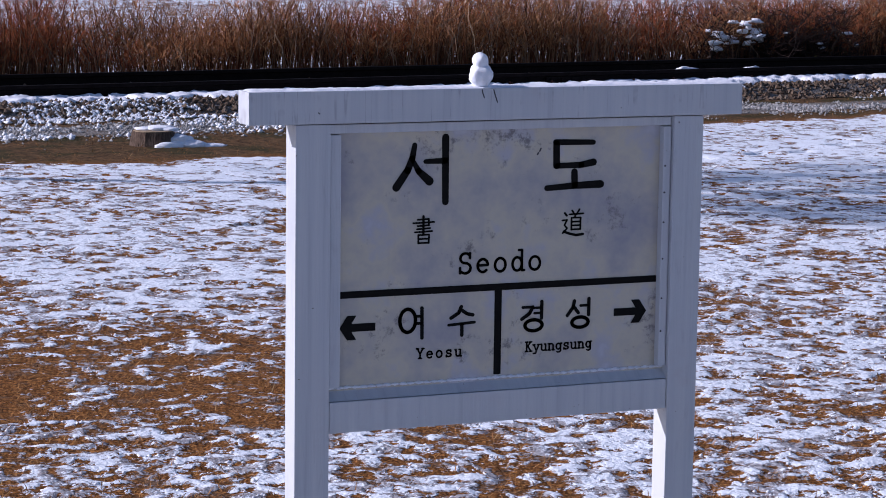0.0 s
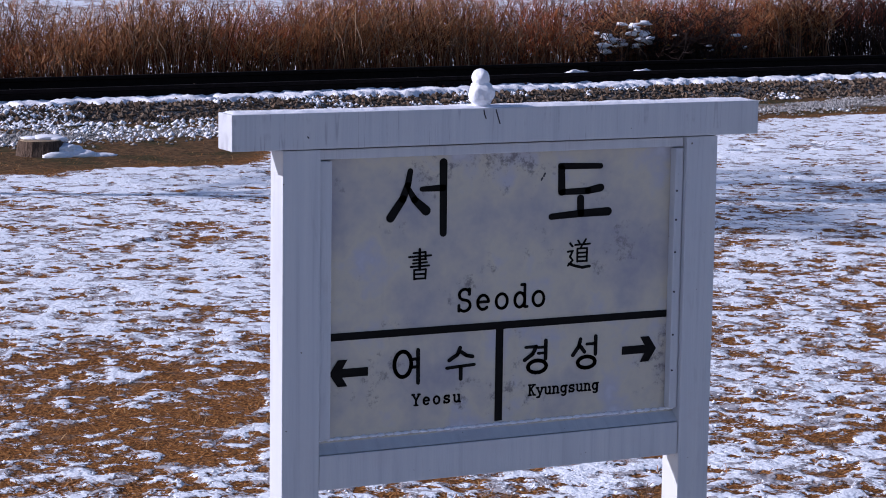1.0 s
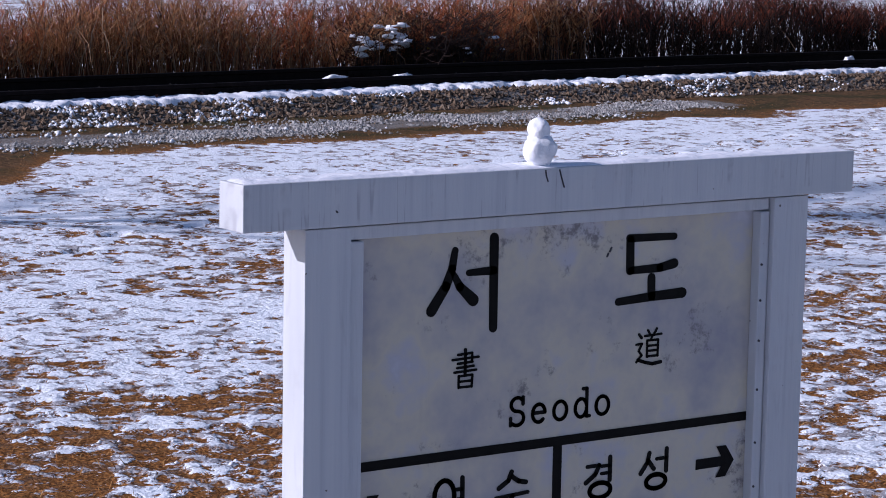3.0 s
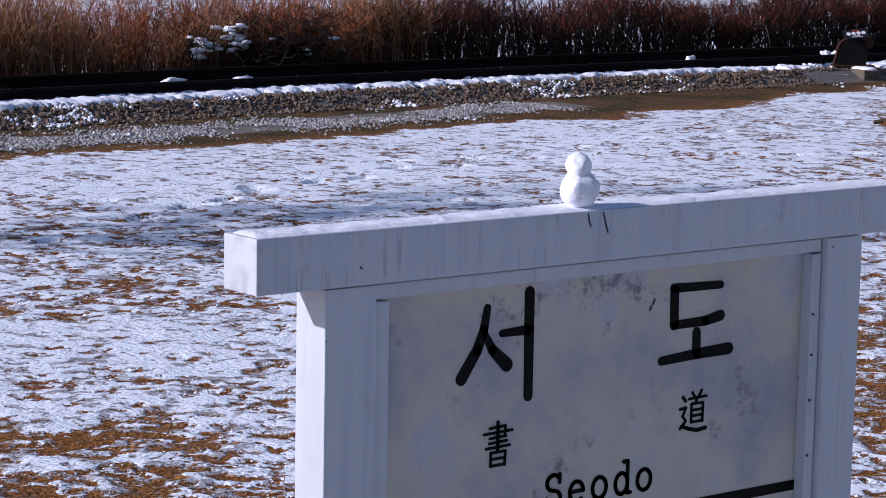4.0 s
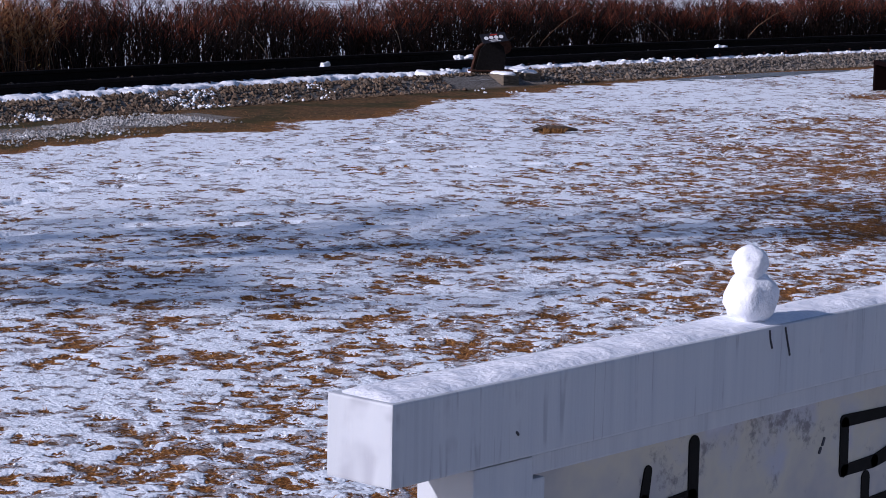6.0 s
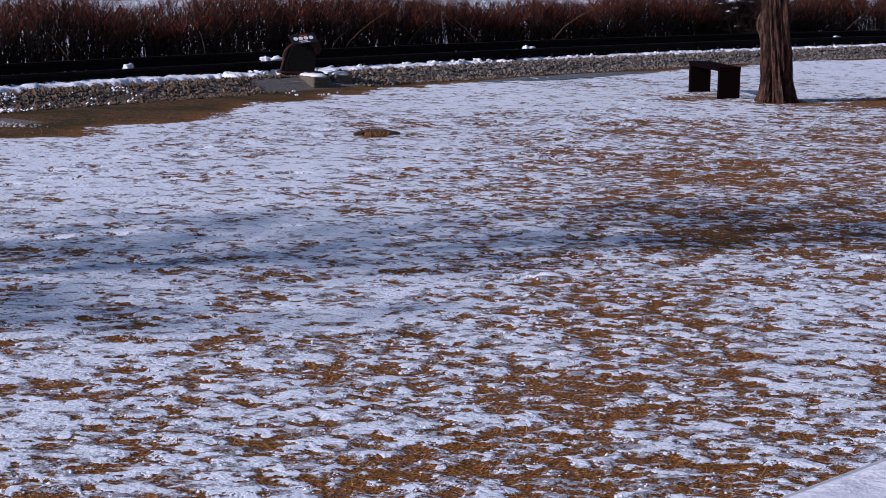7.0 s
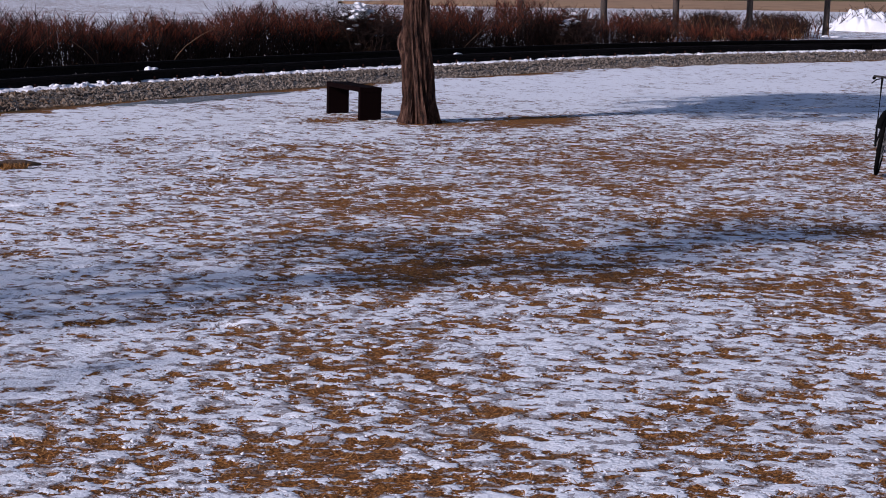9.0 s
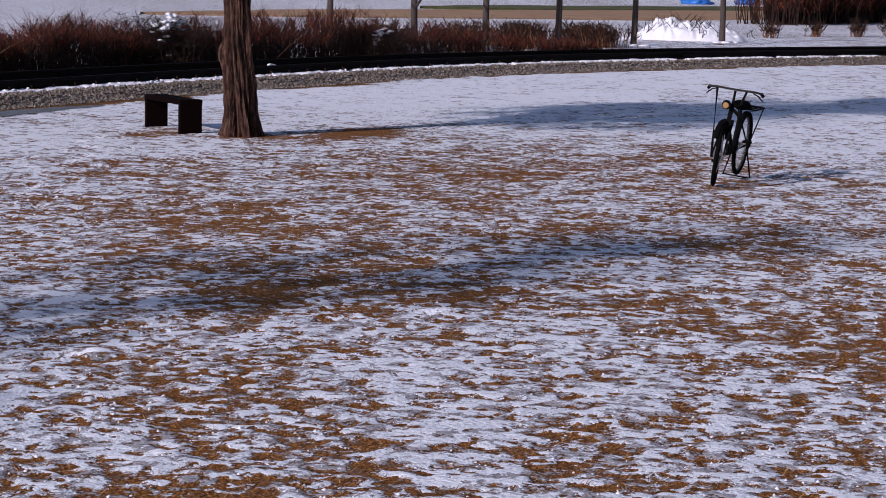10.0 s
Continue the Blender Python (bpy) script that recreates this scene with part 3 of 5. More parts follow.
    glyph(in_box(0.981, 1.297, 1.052, 1.376, T, [
        (1, [(.46, .97), (.54, .86)]), (1, [(.80, 1.0), (.70, .86)]), (1, [(.34, .82), (.98, .84)]), (1, [(.64, .82), (.58, .70)]),
        (1, [(.44, .69), (.44, .24)]), (1, [(.44, .69), (.86, .69), (.85, .24)]), (1, [(.46, .54), (.85, .54)]), (1, [(.46, .40), (.85, .40)]),
        (1, [(.44, .25), (.86, .25)]), (1.2, [(.12, .88), (.22, .78)]), (1, [(.02, .60), (.24, .62), (.12, .42), (.24, .30), (.04, .12)]),
        (1.5, [(.10, .18), (.34, .10), (.66, .03), (.98, .06)])]), panel)
    # neighbouring stations
    V = 0.0105
    glyph([(V, arc(0.4955, 1.0715, 0.0245, 0.034, 0, 360, 20)), (V, [(0.5395, 1.1065), (0.5405, 1.019)]), (V * 0.8, [(0.519, 1.083), (0.538, 1.083)]), (V * 0.8, [(0.519, 1.062), (0.538, 1.062)])], panel)
    glyph([(V, [(0.6630, 1.104), (0.655, 1.086), (0.631, 1.072)]), (V, [(0.664, 1.094), (0.682, 1.082), (0.700, 1.078)]), (V * 0.8, [(0.624, 1.0515), (0.7055, 1.056)]), (V, [(0.6655, 1.053), (0.6658, 1.020)])], panel)
    glyph([(V * 0.8, [(0.860, 1.091), (0.892, 1.091)]), (V, [(0.892, 1.091), (0.882, 1.072), (0.857, 1.056)]), (V, [(0.921, 1.106), (0.921, 1.056)]), (V * 0.7, [(0.898, 1.088), (0.919, 1.088)]),
           (V * 0.7, [(0.898, 1.072), (0.919, 1.072)]), (V, arc(0.8955, 1.036, 0.028, 0.0165, 0, 360, 18))], panel)
    glyph([(V, [(1.028, 1.102), (1.023, 1.082), (1.005, 1.059)]), (V, [(1.025, 1.086), (1.041, 1.066)]), (V, [(1.0755, 1.107), (1.0755, 1.058)]), (V * 0.75, [(1.048, 1.087), (1.074, 1.087)]),
           (V, arc(1.0475, 1.037, 0.027, 0.0155, 0, 360, 18))], panel)
    latin("name", "Seodo", 0.652, 1.2015, 0.060, 0.0555, 0.0078, panel)
    latin("name", "Yeosu", 0.5245, 0.958, 0.0300, 0.0300, 0.0050, panel)
    latin("name", "Kyungsung", 0.8705, 0.958, 0.0290, 0.0245, 0.0048, panel)


build_sign()


def build_snow_on_beam():
    xs, ys = np.linspace(0.006, 1.544, 160), np.linspace(0.006, 0.090, 9)
    gx, gy = np.meshgrid(xs, ys, indexing="ij")
    edge = np.minimum(np.minimum(gx, 1.55 - gx), np.minimum(gy, 0.096 - gy))
    z = 1.7425 + (0.003 + 0.007 * (fbm(gx, gy, 0.05, 3, 2) + 0.25)) * smooth_step(edge, 0.003, 0.022)
    k = len(ys)
    i, j = np.meshgrid(np.arange(len(xs) - 1), np.arange(k - 1), indexing="ij")
    faces = np.stack([i * k + j, (i + 1) * k + j, (i + 1) * k + j + 1, i * k + j + 1], -1).reshape(-1, 4)
    ob = raw_mesh("frozen_snow", np.stack([gx, gy, z], -1).reshape(-1, 3), faces, M_SNOW, smooth=True)
    tagged(ob, "thin frozen snow layer on top of the beam", "snow cover")
    bm = bmesh.new()
    lump(bm, (0.712, 0.040, 1.776), (0.0360, 0.035, 0.036), 2, 0.20)
    lump(bm, (0.709, 0.040, 1.818), (0.0230, 0.0230, 0.024), 5, 0.16)
    tagged(part("snow_figure", bm, M_SNOW, smooth=True), "small hand-pressed white snow figure standing on the beam", "snow figure")


build_snow_on_beam()


# ---- snow along the rails ----
def snow_bank(label, x0, x1, off0, off1, cover_of, base, seed):
    """A crusted strip of snow along the track; cover_of(x, off) gives 0 to 1."""
    xs = np.arange(x0, x1, 0.03)
    offs = np.linspace(off0, off1, 18)
    gx, go = np.meshgrid(xs, offs, indexing="ij")
    s = np.interp(gx, RAIL_X, SLOPE)
    n = np.hypot(1, s)
    z = base - 0.05 + (0.085 + 0.085 * (fbm(gx, go, 0.16, 4, seed, 0.7) + 0.22)) * cover_of(gx, go)
    y = np.interp(gx, RAIL_X, RAIL_Y)
    k = len(offs)
    i, j = np.meshgrid(np.arange(len(xs) - 1), np.arange(k - 1), indexing="ij")
    faces = np.stack([i * k + j, (i + 1) * k + j, (i + 1) * k + j + 1, i * k + j + 1], -1).reshape(-1, 4)
    ob = raw_mesh("snow_bank", np.stack([gx - go * s / n, y + go / n, z], -1).reshape(-1, 3), faces, M_SNOW, smooth=True)
    tagged(ob, label, "snow", kind="stuff")


def build_track_snow():
    def near(x, off):
        at_sleeper = smooth_step(np.cos((x + 25) / 0.56 * math.tau), 0.2, 0.9)
        wob = 0.30 * fbm(x, 0 * x, 0.45, 4, 3, 0.8) + 0.02 + 0.13 * at_sleeper * (fbm(x, 0 * x, 1.4, 2, 7) > -0.12) + np.interp(x, [8, 20], [-0.02, 0.10])
        gap = smooth_step(fbm(x, off, 0.55, 3, 8) + np.interp(x, [19, 22, 26, 30], [0.16, 0.11, 0.10, 0.14]), -0.06, 0.0)
        return smooth_step(off + 0.16 * fbm(x, off, 0.12, 3, 2, 0.8), -0.60 + wob, -0.50 + wob) * gap * np.interp(x, [20, 28], [1.0, 0.72])
    snow_bank("lumpy snow lying on the sleeper ends beside the rail", -2, 66, -0.76, -0.05, near, BED_Z, 4)

    def behind(x, off):
        return smooth_step(fbm(x, off, 1.1, 4, 9, 0.7) + np.interp(x, [2, 6, 16], [0.10, 0.06, -0.12]) - 0.5 * np.abs(off - 2.15), -0.04, 0.02)
    snow_bank("thin snow lying between the rail and the reeds", -3, 24, 1.75, 2.55, behind, 0.10, 5)
    # lumps on fastenings
    rnd = random.Random(8)
    bm = bmesh.new()
    for i in range(46):
        x = 20.8 + i * 0.56
        if x > 46:
            break
        if rnd.random() < 0.3:
            continue
        for q in range(5):
            p = rail_point(x + rnd.uniform(-0.16, 0.12), -0.13 - rnd.random() * 0.16, BED_Z + 0.025 + rnd.uniform(-0.01, 0.025))
            k = 1.0 if x < 27 else 0.6
            lump(bm, p - Vector((0, 0, 0.03 * (1 - k))), (k * rnd.uniform(0.02, 0.07), k * rnd.uniform(0.02, 0.05), k * rnd.uniform(0.014, 0.032)), i * 5 + q, 0.9, 2)
    for i in range(7):
        p = rail_point(rnd.uniform(10, 44), 1.505 - rnd.uniform(0.15, 0.4), BED_Z + 0.05)
        lump(bm, p, (rnd.uniform(0.07, 0.14), rnd.uniform(0.05, 0.09), rnd.uniform(0.035, 0.05)), i + 300, 0.9, 3)
    tagged(part("snow_lumps", bm, M_SNOW, smooth=True), "small snow lumps on rail fastenings and ballast", "snow", kind="stuff")
    # crumbs caught between the stones
    rs = np.random.RandomState(18)
    n = 15000
    x = -1.5 + 24 * rs.rand(n) ** 1.8
    off = np.where(rs.rand(n) < 0.7, -1.25 + 0.75 * rs.rand(n), -2.9 + 1.6 * rs.rand(n))
    s = np.interp(x, RAIL_X, SLOPE)
    px, py = x - off * s / np.hypot(1, s), np.interp(x, RAIL_X, RAIL_Y) + off / np.hypot(1, s)
    keep = fbm(px, py, 0.5, 3, 10, 0.7) > np.interp(x, [3, 7, 9, 20], [-0.02, 0.03, 0.13, 0.20]) + 0.12 * ((off < -1.3) & (x > 6))
    px, py = px[keep], py[keep]
    z = ground_height(px, py) + 0.014
    scatter_stones("snow_crumbs", px, py, z, 0.027, M_SNOW, "crumbs of old snow between the ballast stones", 19)


build_track_snow()


def build_fastenings():
    row = thing("fastening_row", "rusty bolted rail fastenings along the near rail", "rail fastenings", kind="structure")
    bm = block((-0.07, -0.16, 0.0), (0.07, -0.055, 0.025), 0.005)
    tube([(0.0, -0.10, 0.02), (0.0, -0.10, 0.07)], 0.016, 6, bm)
    tube([(0.045, -0.08, 0.02), (0.045, -0.07, 0.055)], 0.012, 6, bm)
    first = part("fastening", bm, M_RUST, row)
    for i in range(66):
        x = 9.2 + i * 0.56
        ob = first if i == 0 else new("fastening", first.data)
        ob.parent = row
        ob.matrix_basis = pose(*rail_point(x, 0, BED_Z + 0.004), 0, 0, rail_turn(x))


M_RUST = plain("rusty_iron", (0.045, 0.017, 0.010), 0.9, 0.0, vary=0.6, scale=30, relief=0.5)
M_IRON = plain("black_iron", (0.008, 0.007, 0.007), 0.8, gloss=0.1, vary=0.4, scale=30)
build_fastenings()


def build_lawn_gravel():
    rs = np.random.RandomState(9)
    n = 15000
    x = 0.5 + 15.0 * rs.rand(n)
    centre = np.interp(x, [0, 5, 9, 14, 18], [-2.2, -2.1, -2.3, -2.0, -1.7])
    off = centre + 0.36 * rs.randn(n)
    s = np.interp(x, RAIL_X, SLOPE)
    px, py = x - off * s / np.hypot(1, s), np.interp(x, RAIL_X, RAIL_Y) + off / np.hypot(1, s)
    keep = (fbm(px, py, 0.8, 3, 6) > -0.08) & (off < -1.2)
    px, py = px[keep], py[keep]
    z = ground_height(px, py) + 0.006
    scatter_stones("gravel", px, py, z, 0.019, M_GREY, "pale grey gravel strip in the dirt", 12)


M_GREY = varied("grey_gravel", (0.18, 0.175, 0.17), (0.36, 0.355, 0.35), (0.55, 0.54, 0.53), (0.27, 0.26, 0.25))
build_lawn_gravel()


def build_puddle():
    """A long shallow frozen puddle at the foot of the ballast."""
    bm = bmesh.new()
    rows = []
    for i in range(61):
        f = i / 60
        x = 24.8 + 4.6 * f
        wide = 0.30 * math.sin(math.pi * f) ** 0.6 * (1 + 0.5 * noise.noise(Vector((x * 1.3, 0.4, 0.0))))
        mid = -1.66 + 0.10 * noise.noise(Vector((x * 0.8, 7.0, 0.0)))
        rows.append([bm.verts.new(rail_point(x, mid + u * wide, 0.0)) for u in (-1, -0.35, 0.35, 1)])
    z = max(float(ground_height(np.array([v.co.x]), np.array([v.co.y]))[0]) for row in rows[4:-4] for v in row[1:3])
    for a, b in zip(rows, rows[1:]):
        for k in range(3):
            bm.faces.new((a[k], b[k], b[k + 1], a[k + 1]))
    for v in bm.verts:
        v.co.z = z - 0.003
    tagged(part("puddle", bm, M_ICE), "grey frozen meltwater puddle beside the ballast", "puddle", kind="structure")


M_ICE = plain("grey_wet_ice", (0.11, 0.098, 0.092), 0.25, gloss=0.5, vary=0.4, scale=5, relief=0.2)
build_puddle()


# ---- dry grass on the bare patches ----
def ribbons(name, paths, widths, mat, label, category, kind="stuff", parent=None):
    """Flat bent blades: paths (n, k, 3), widths (n, k)."""
    n, k, _ = paths.shape
    d = paths[:, -1] - paths[:, 0]
    side = np.stack([-d[:, 1], d[:, 0], 0 * d[:, 0]], -1)
    flat = np.linalg.norm(side, axis=1, keepdims=True)
    rs = np.random.RandomState(n % 1000)
    q = rs.rand(n) * math.tau
    rnd = np.stack([np.cos(q), np.sin(q), 0 * q], -1)
    side = np.where(flat > 1e-3, side / np.maximum(flat, 1e-6) * 0.6 + rnd * 0.6, rnd)
    side /= np.maximum(np.linalg.norm(side, axis=1, keepdims=True), 1e-6)
    v = np.stack([paths - side[:, None] * widths[..., None] / 2, paths + side[:, None] * widths[..., None] / 2], 2).reshape(-1, 3)
    i, j = np.meshgrid(np.arange(n), np.arange(k - 1), indexing="ij")
    a = (i * k + j) * 2
    faces = np.stack([a, a + 1, a + 3, a + 2], -1).reshape(-1, 4)
    return tagged(raw_mesh(name, v, faces, mat, parent), label, category, kind=kind)


def prisms(name, paths, radii, mat, label="", category="", kind="", parent=None):
    """Thin three-sided stems: paths (n, k, 3), radii (n, k)."""
    n, k, _ = paths.shape
    ring = np.array([(math.cos(q), math.sin(q)) for q in (0.3, 2.4, 4.5)])
    d = paths[:, -1] - paths[:, 0]
    d /= np.maximum(np.linalg.norm(d, axis=1, keepdims=True), 1e-6)
    ref = np.where(np.abs(d[:, 2:3]) > 0.8, np.array([[1.0, 0, 0]]), np.array([[0, 0, 1.0]]))
    u = np.cross(d, ref)
    u /= np.maximum(np.linalg.norm(u, axis=1, keepdims=True), 1e-6)
    w = np.cross(d, u)
    v = paths[:, :, None] + radii[:, :, None, None] * (u[:, None, None] * ring[None, None, :, :1] + w[:, None, None] * ring[None, None, :, 1:])
    i, j, m = np.meshgrid(np.arange(n), np.arange(k - 1), np.arange(3), indexing="ij")
    a, m2 = (i * k + j) * 3, (m + 1) % 3
    faces = np.stack([a + m, a + m2, a + 3 + m2, a + 3 + m], -1).reshape(-1, 4)
    return tagged(raw_mesh(name, v.reshape(-1, 3), faces, mat, parent, smooth=True), label, category, kind=kind)


M_STRAW = varied("dead_grass", (0.09, 0.036, 0.012), (0.31, 0.135, 0.034), (0.46, 0.235, 0.070), (0.18, 0.070, 0.018), (0.52, 0.33, 0.14))


def build_grass():
    rs = np.random.RandomState(21)
    n = 190000
    r = 6.5 + 22 * rs.rand(n) ** 1.1
    q = np.radians(14 + 74 * rs.rand(n))
    x, y = -2 + r * np.cos(q), -4 + r * np.sin(q)
    c, s = snow_cover(x, y)
    keep = (c < 0.005) & ((s < 0.3) | (rs.rand(n) < 0.4)) & (rail_offset(x, y) < -1.3)
    x, y = x[keep][:70000], y[keep][:70000]
    n = len(x)
    z = ground_height(x, y)
    ln = 0.018 + 0.032 * rs.rand(n)
    t = rs.rand(n) * math.tau
    rise = 0.25 + 0.55 * rs.rand(n)
    p0 = np.stack([x, y, z - 0.004], -1)
    tip = np.stack([np.cos(t) * ln, np.sin(t) * ln, ln * rise], -1)
    paths = np.stack([p0, p0 + tip * 0.6 + [0, 0, 0.006], p0 + tip], 1)
    ribbons("dry_grass", paths, np.tile([0.0045, 0.0035, 0.001], (n, 1)), M_STRAW, "short matted brown winter grass between snow patches", "grass")


build_grass()


def build_lawn_crumbs():
    """Loose lumps of trodden, refrozen snow along the edges of the patches."""
    rs = np.random.RandomState(24)
    n = 240000
    r = 6.3 + 19 * rs.rand(n) ** 1.1
    q = np.radians(14 + 74 * rs.rand(n))
    x, y = -2 + r * np.cos(q), -4 + r * np.sin(q)
    c, s = snow_cover(x, y)
    trodden = spot(x, y, 20.5, 13.5, 3.2, 2.4)
    keep = (c > 0.0) & (c < 0.05 + 0.10 * trodden) & (s < 0.2) & (rs.rand(n) < 0.22 + 0.6 * trodden)
    x, y, t = x[keep][:30000], y[keep][:30000], trodden[keep][:30000]
    z = ground_height(x, y) + 0.001
    scatter_stones("snow_crumbs", x, y, z, 0.009 + 0.021 * t, M_SNOW, "crumbs of trodden snow between tufts of grass", 25)


build_lawn_crumbs()


# ---- reeds, bramble and hedge behind the track ----
def bent(rs, x, y, z, height, lean, wob, k=4):
    """Stems that rise from (x, y, z) with a lean and a wobble."""
    n = len(x)
    f = np.linspace(0, 1, k)[None, :, None]
    t = rs.rand(n) * math.tau
    tip = np.stack([np.cos(t) * lean * height, np.sin(t) * lean * height, height], -1)[:, None]
    base = np.stack([x, y, z], -1)[:, None]
    path = base + tip * np.concatenate([f ** 1.6, f ** 1.6, f], -1)
    path[:, 1:] += wob * (rs.rand(n, k - 1, 3) - 0.5) * [1, 1, 0.4]
    return path


def along(rs, n, x0, x1, off0, off1):
    x = x0 + (x1 - x0) * rs.rand(n)
    off = off0 + (off1 - off0) * rs.rand(n)
    s = np.interp(x, RAIL_X, SLOPE)
    px, py = x - off * s / np.hypot(1, s), np.interp(x, RAIL_X, RAIL_Y) + off / np.hypot(1, s)
    return px, py, ground_height(px, py)


def twigs_from(rs, paths, per, length, up, lo=0.3):
    """Side twigs that spring from stems."""
    n, k, _ = paths.shape
    i = np.repeat(np.arange(n), per)
    f = lo + (0.98 - lo) * rs.rand(len(i))
    g = f * (k - 1)
    a = np.minimum(g.astype(int), k - 2)
    p = paths[i, a] + (paths[i, a + 1] - paths[i, a]) * (g - a)[:, None]
    t = rs.rand(len(i)) * math.tau
    ln = length * (0.4 + 0.8 * rs.rand(len(i)))
    d = np.stack([np.cos(t), np.sin(t), up + 0.5 * (rs.rand(len(i)) - 0.3)], -1)
    d /= np.linalg.norm(d, axis=1, keepdims=True)
    mid = p + d * (ln * 0.5)[:, None] + 0.03 * (rs.rand(len(i), 3) - 0.5)
    end = p + d * ln[:, None] + np.stack([0 * ln, 0 * ln, 0.12 * ln], -1)
    return np.stack([p, mid, end], 1)


M_REED = varied("reed_stem", (0.030, 0.010, 0.005), (0.24, 0.072, 0.024), (0.07, 0.022, 0.009), (0.40, 0.21, 0.095), (0.040, 0.013, 0.006))
M_FLUFF = varied("rust_brown_seed_heads", (0.15, 0.030, 0.010), (0.58, 0.150, 0.042), (0.36, 0.080, 0.024), (0.68, 0.29, 0.10))
M_OCHRE = varied("ochre_seed_heads", (0.28, 0.095, 0.034), (0.62, 0.28, 0.10), (0.42, 0.155, 0.05), (0.72, 0.46, 0.23))
M_LEAF = varied("pale_dry_blades", (0.20, 0.12, 0.07), (0.34, 0.23, 0.14), (0.16, 0.075, 0.04), (0.42, 0.31, 0.20))
# brown twigs taken near black: the hedge's shaded body is put into the colour
M_HEDGE = varied("shade_dark_twigs", (0.012, 0.006, 0.005), (0.028, 0.012, 0.008), (0.019, 0.009, 0.007), (0.048, 0.020, 0.012))
# red-brown shoots, their colour lightened for the sun on the hedge top
M_TIP = varied("sun_bright_red_brown_tips", (0.085, 0.018, 0.010), (0.26, 0.062, 0.024), (0.14, 0.032, 0.014), (0.055, 0.015, 0.010))


def build_reeds():
    rs = np.random.RandomState(31)
    x, y, z = along(rs, 10000, -4, 17.5, 2.35, 4.4)
    dens = fbm(x, y, 1.0, 2, 2)
    keep = (dens > -0.10) | (rs.rand(len(x)) < 0.45)
    x, y, z, dens = x[keep], y[keep], z[keep], dens[keep]
    h = np.clip((0.42 + 0.60 * rs.rand(len(x)) ** 1.4) * (0.98 + 1.7 * (dens + 0.10)), 0.30, 1.26)
    stems = bent(rs, x, y, z - 0.02, h, 0.26, 0.06)
    prisms("reed_stems", stems, np.tile([0.006, 0.005, 0.004, 0.002], (len(x), 1)), M_REED, "dense dead brown reed stems behind the rails", "reeds", "stuff")
    pale = fbm(x, y, 1.3, 2, 6) > 0.05
    tw = twigs_from(rs, stems[~pale], 10, 0.17, 0.6, 0.42)
    ribbons("reed_heads", tw, np.tile([0.007, 0.008, 0.003], (len(tw), 1)), M_FLUFF, "rust brown drooping tops of dead reeds", "reeds")
    tw = twigs_from(rs, stems[pale], 9, 0.19, 0.5, 0.45)
    ribbons("reed_heads", tw, np.tile([0.007, 0.009, 0.003], (len(tw), 1)), M_OCHRE, "ochre feathery tops of dead reeds", "reeds")
    i = rs.randint(0, len(x), 2600)
    p = stems[i, 2]
    t = rs.rand(len(i)) * math.tau
    ln = 0.25 + 0.35 * rs.rand(len(i))
    out = np.stack([np.cos(t), np.sin(t), 0 * t], -1) * ln[:, None]
    blades = np.stack([p, p + out * 0.5 + [0, 0, 0.08], p + out * 0.85 - np.stack([0 * ln, 0 * ln, 0.15 * ln], -1), p + out - np.stack([0 * ln, 0 * ln, 0.75 * ln], -1)], 1)
    ribbons("reed_blades", blades, np.tile([0.008, 0.010, 0.008, 0.002], (len(i), 1)), M_LEAF, "pale dry hanging reed blades", "reeds")
    # tall pale plume grass in front
    x, y, z = along(rs, 90, -1, 14, 2.15, 2.6)
    tall = bent(rs, x, y, z, 0.45 + 0.5 * rs.rand(len(x)), 0.55, 0.06, 5)
    prisms("plume_stalks", tall, np.tile([0.007, 0.006, 0.005, 0.004, 0.002], (len(x), 1)), M_LEAF, "pale bent plume grass stalks", "reeds", "stuff")
    plumes = twigs_from(rs, tall, 26, 0.09, -0.1, 0.72)
    ribbons("plumes", plumes, np.tile([0.008, 0.012, 0.006], (len(plumes), 1)), M_LEAF, "fluffy beige plume heads", "reeds")


build_reeds()


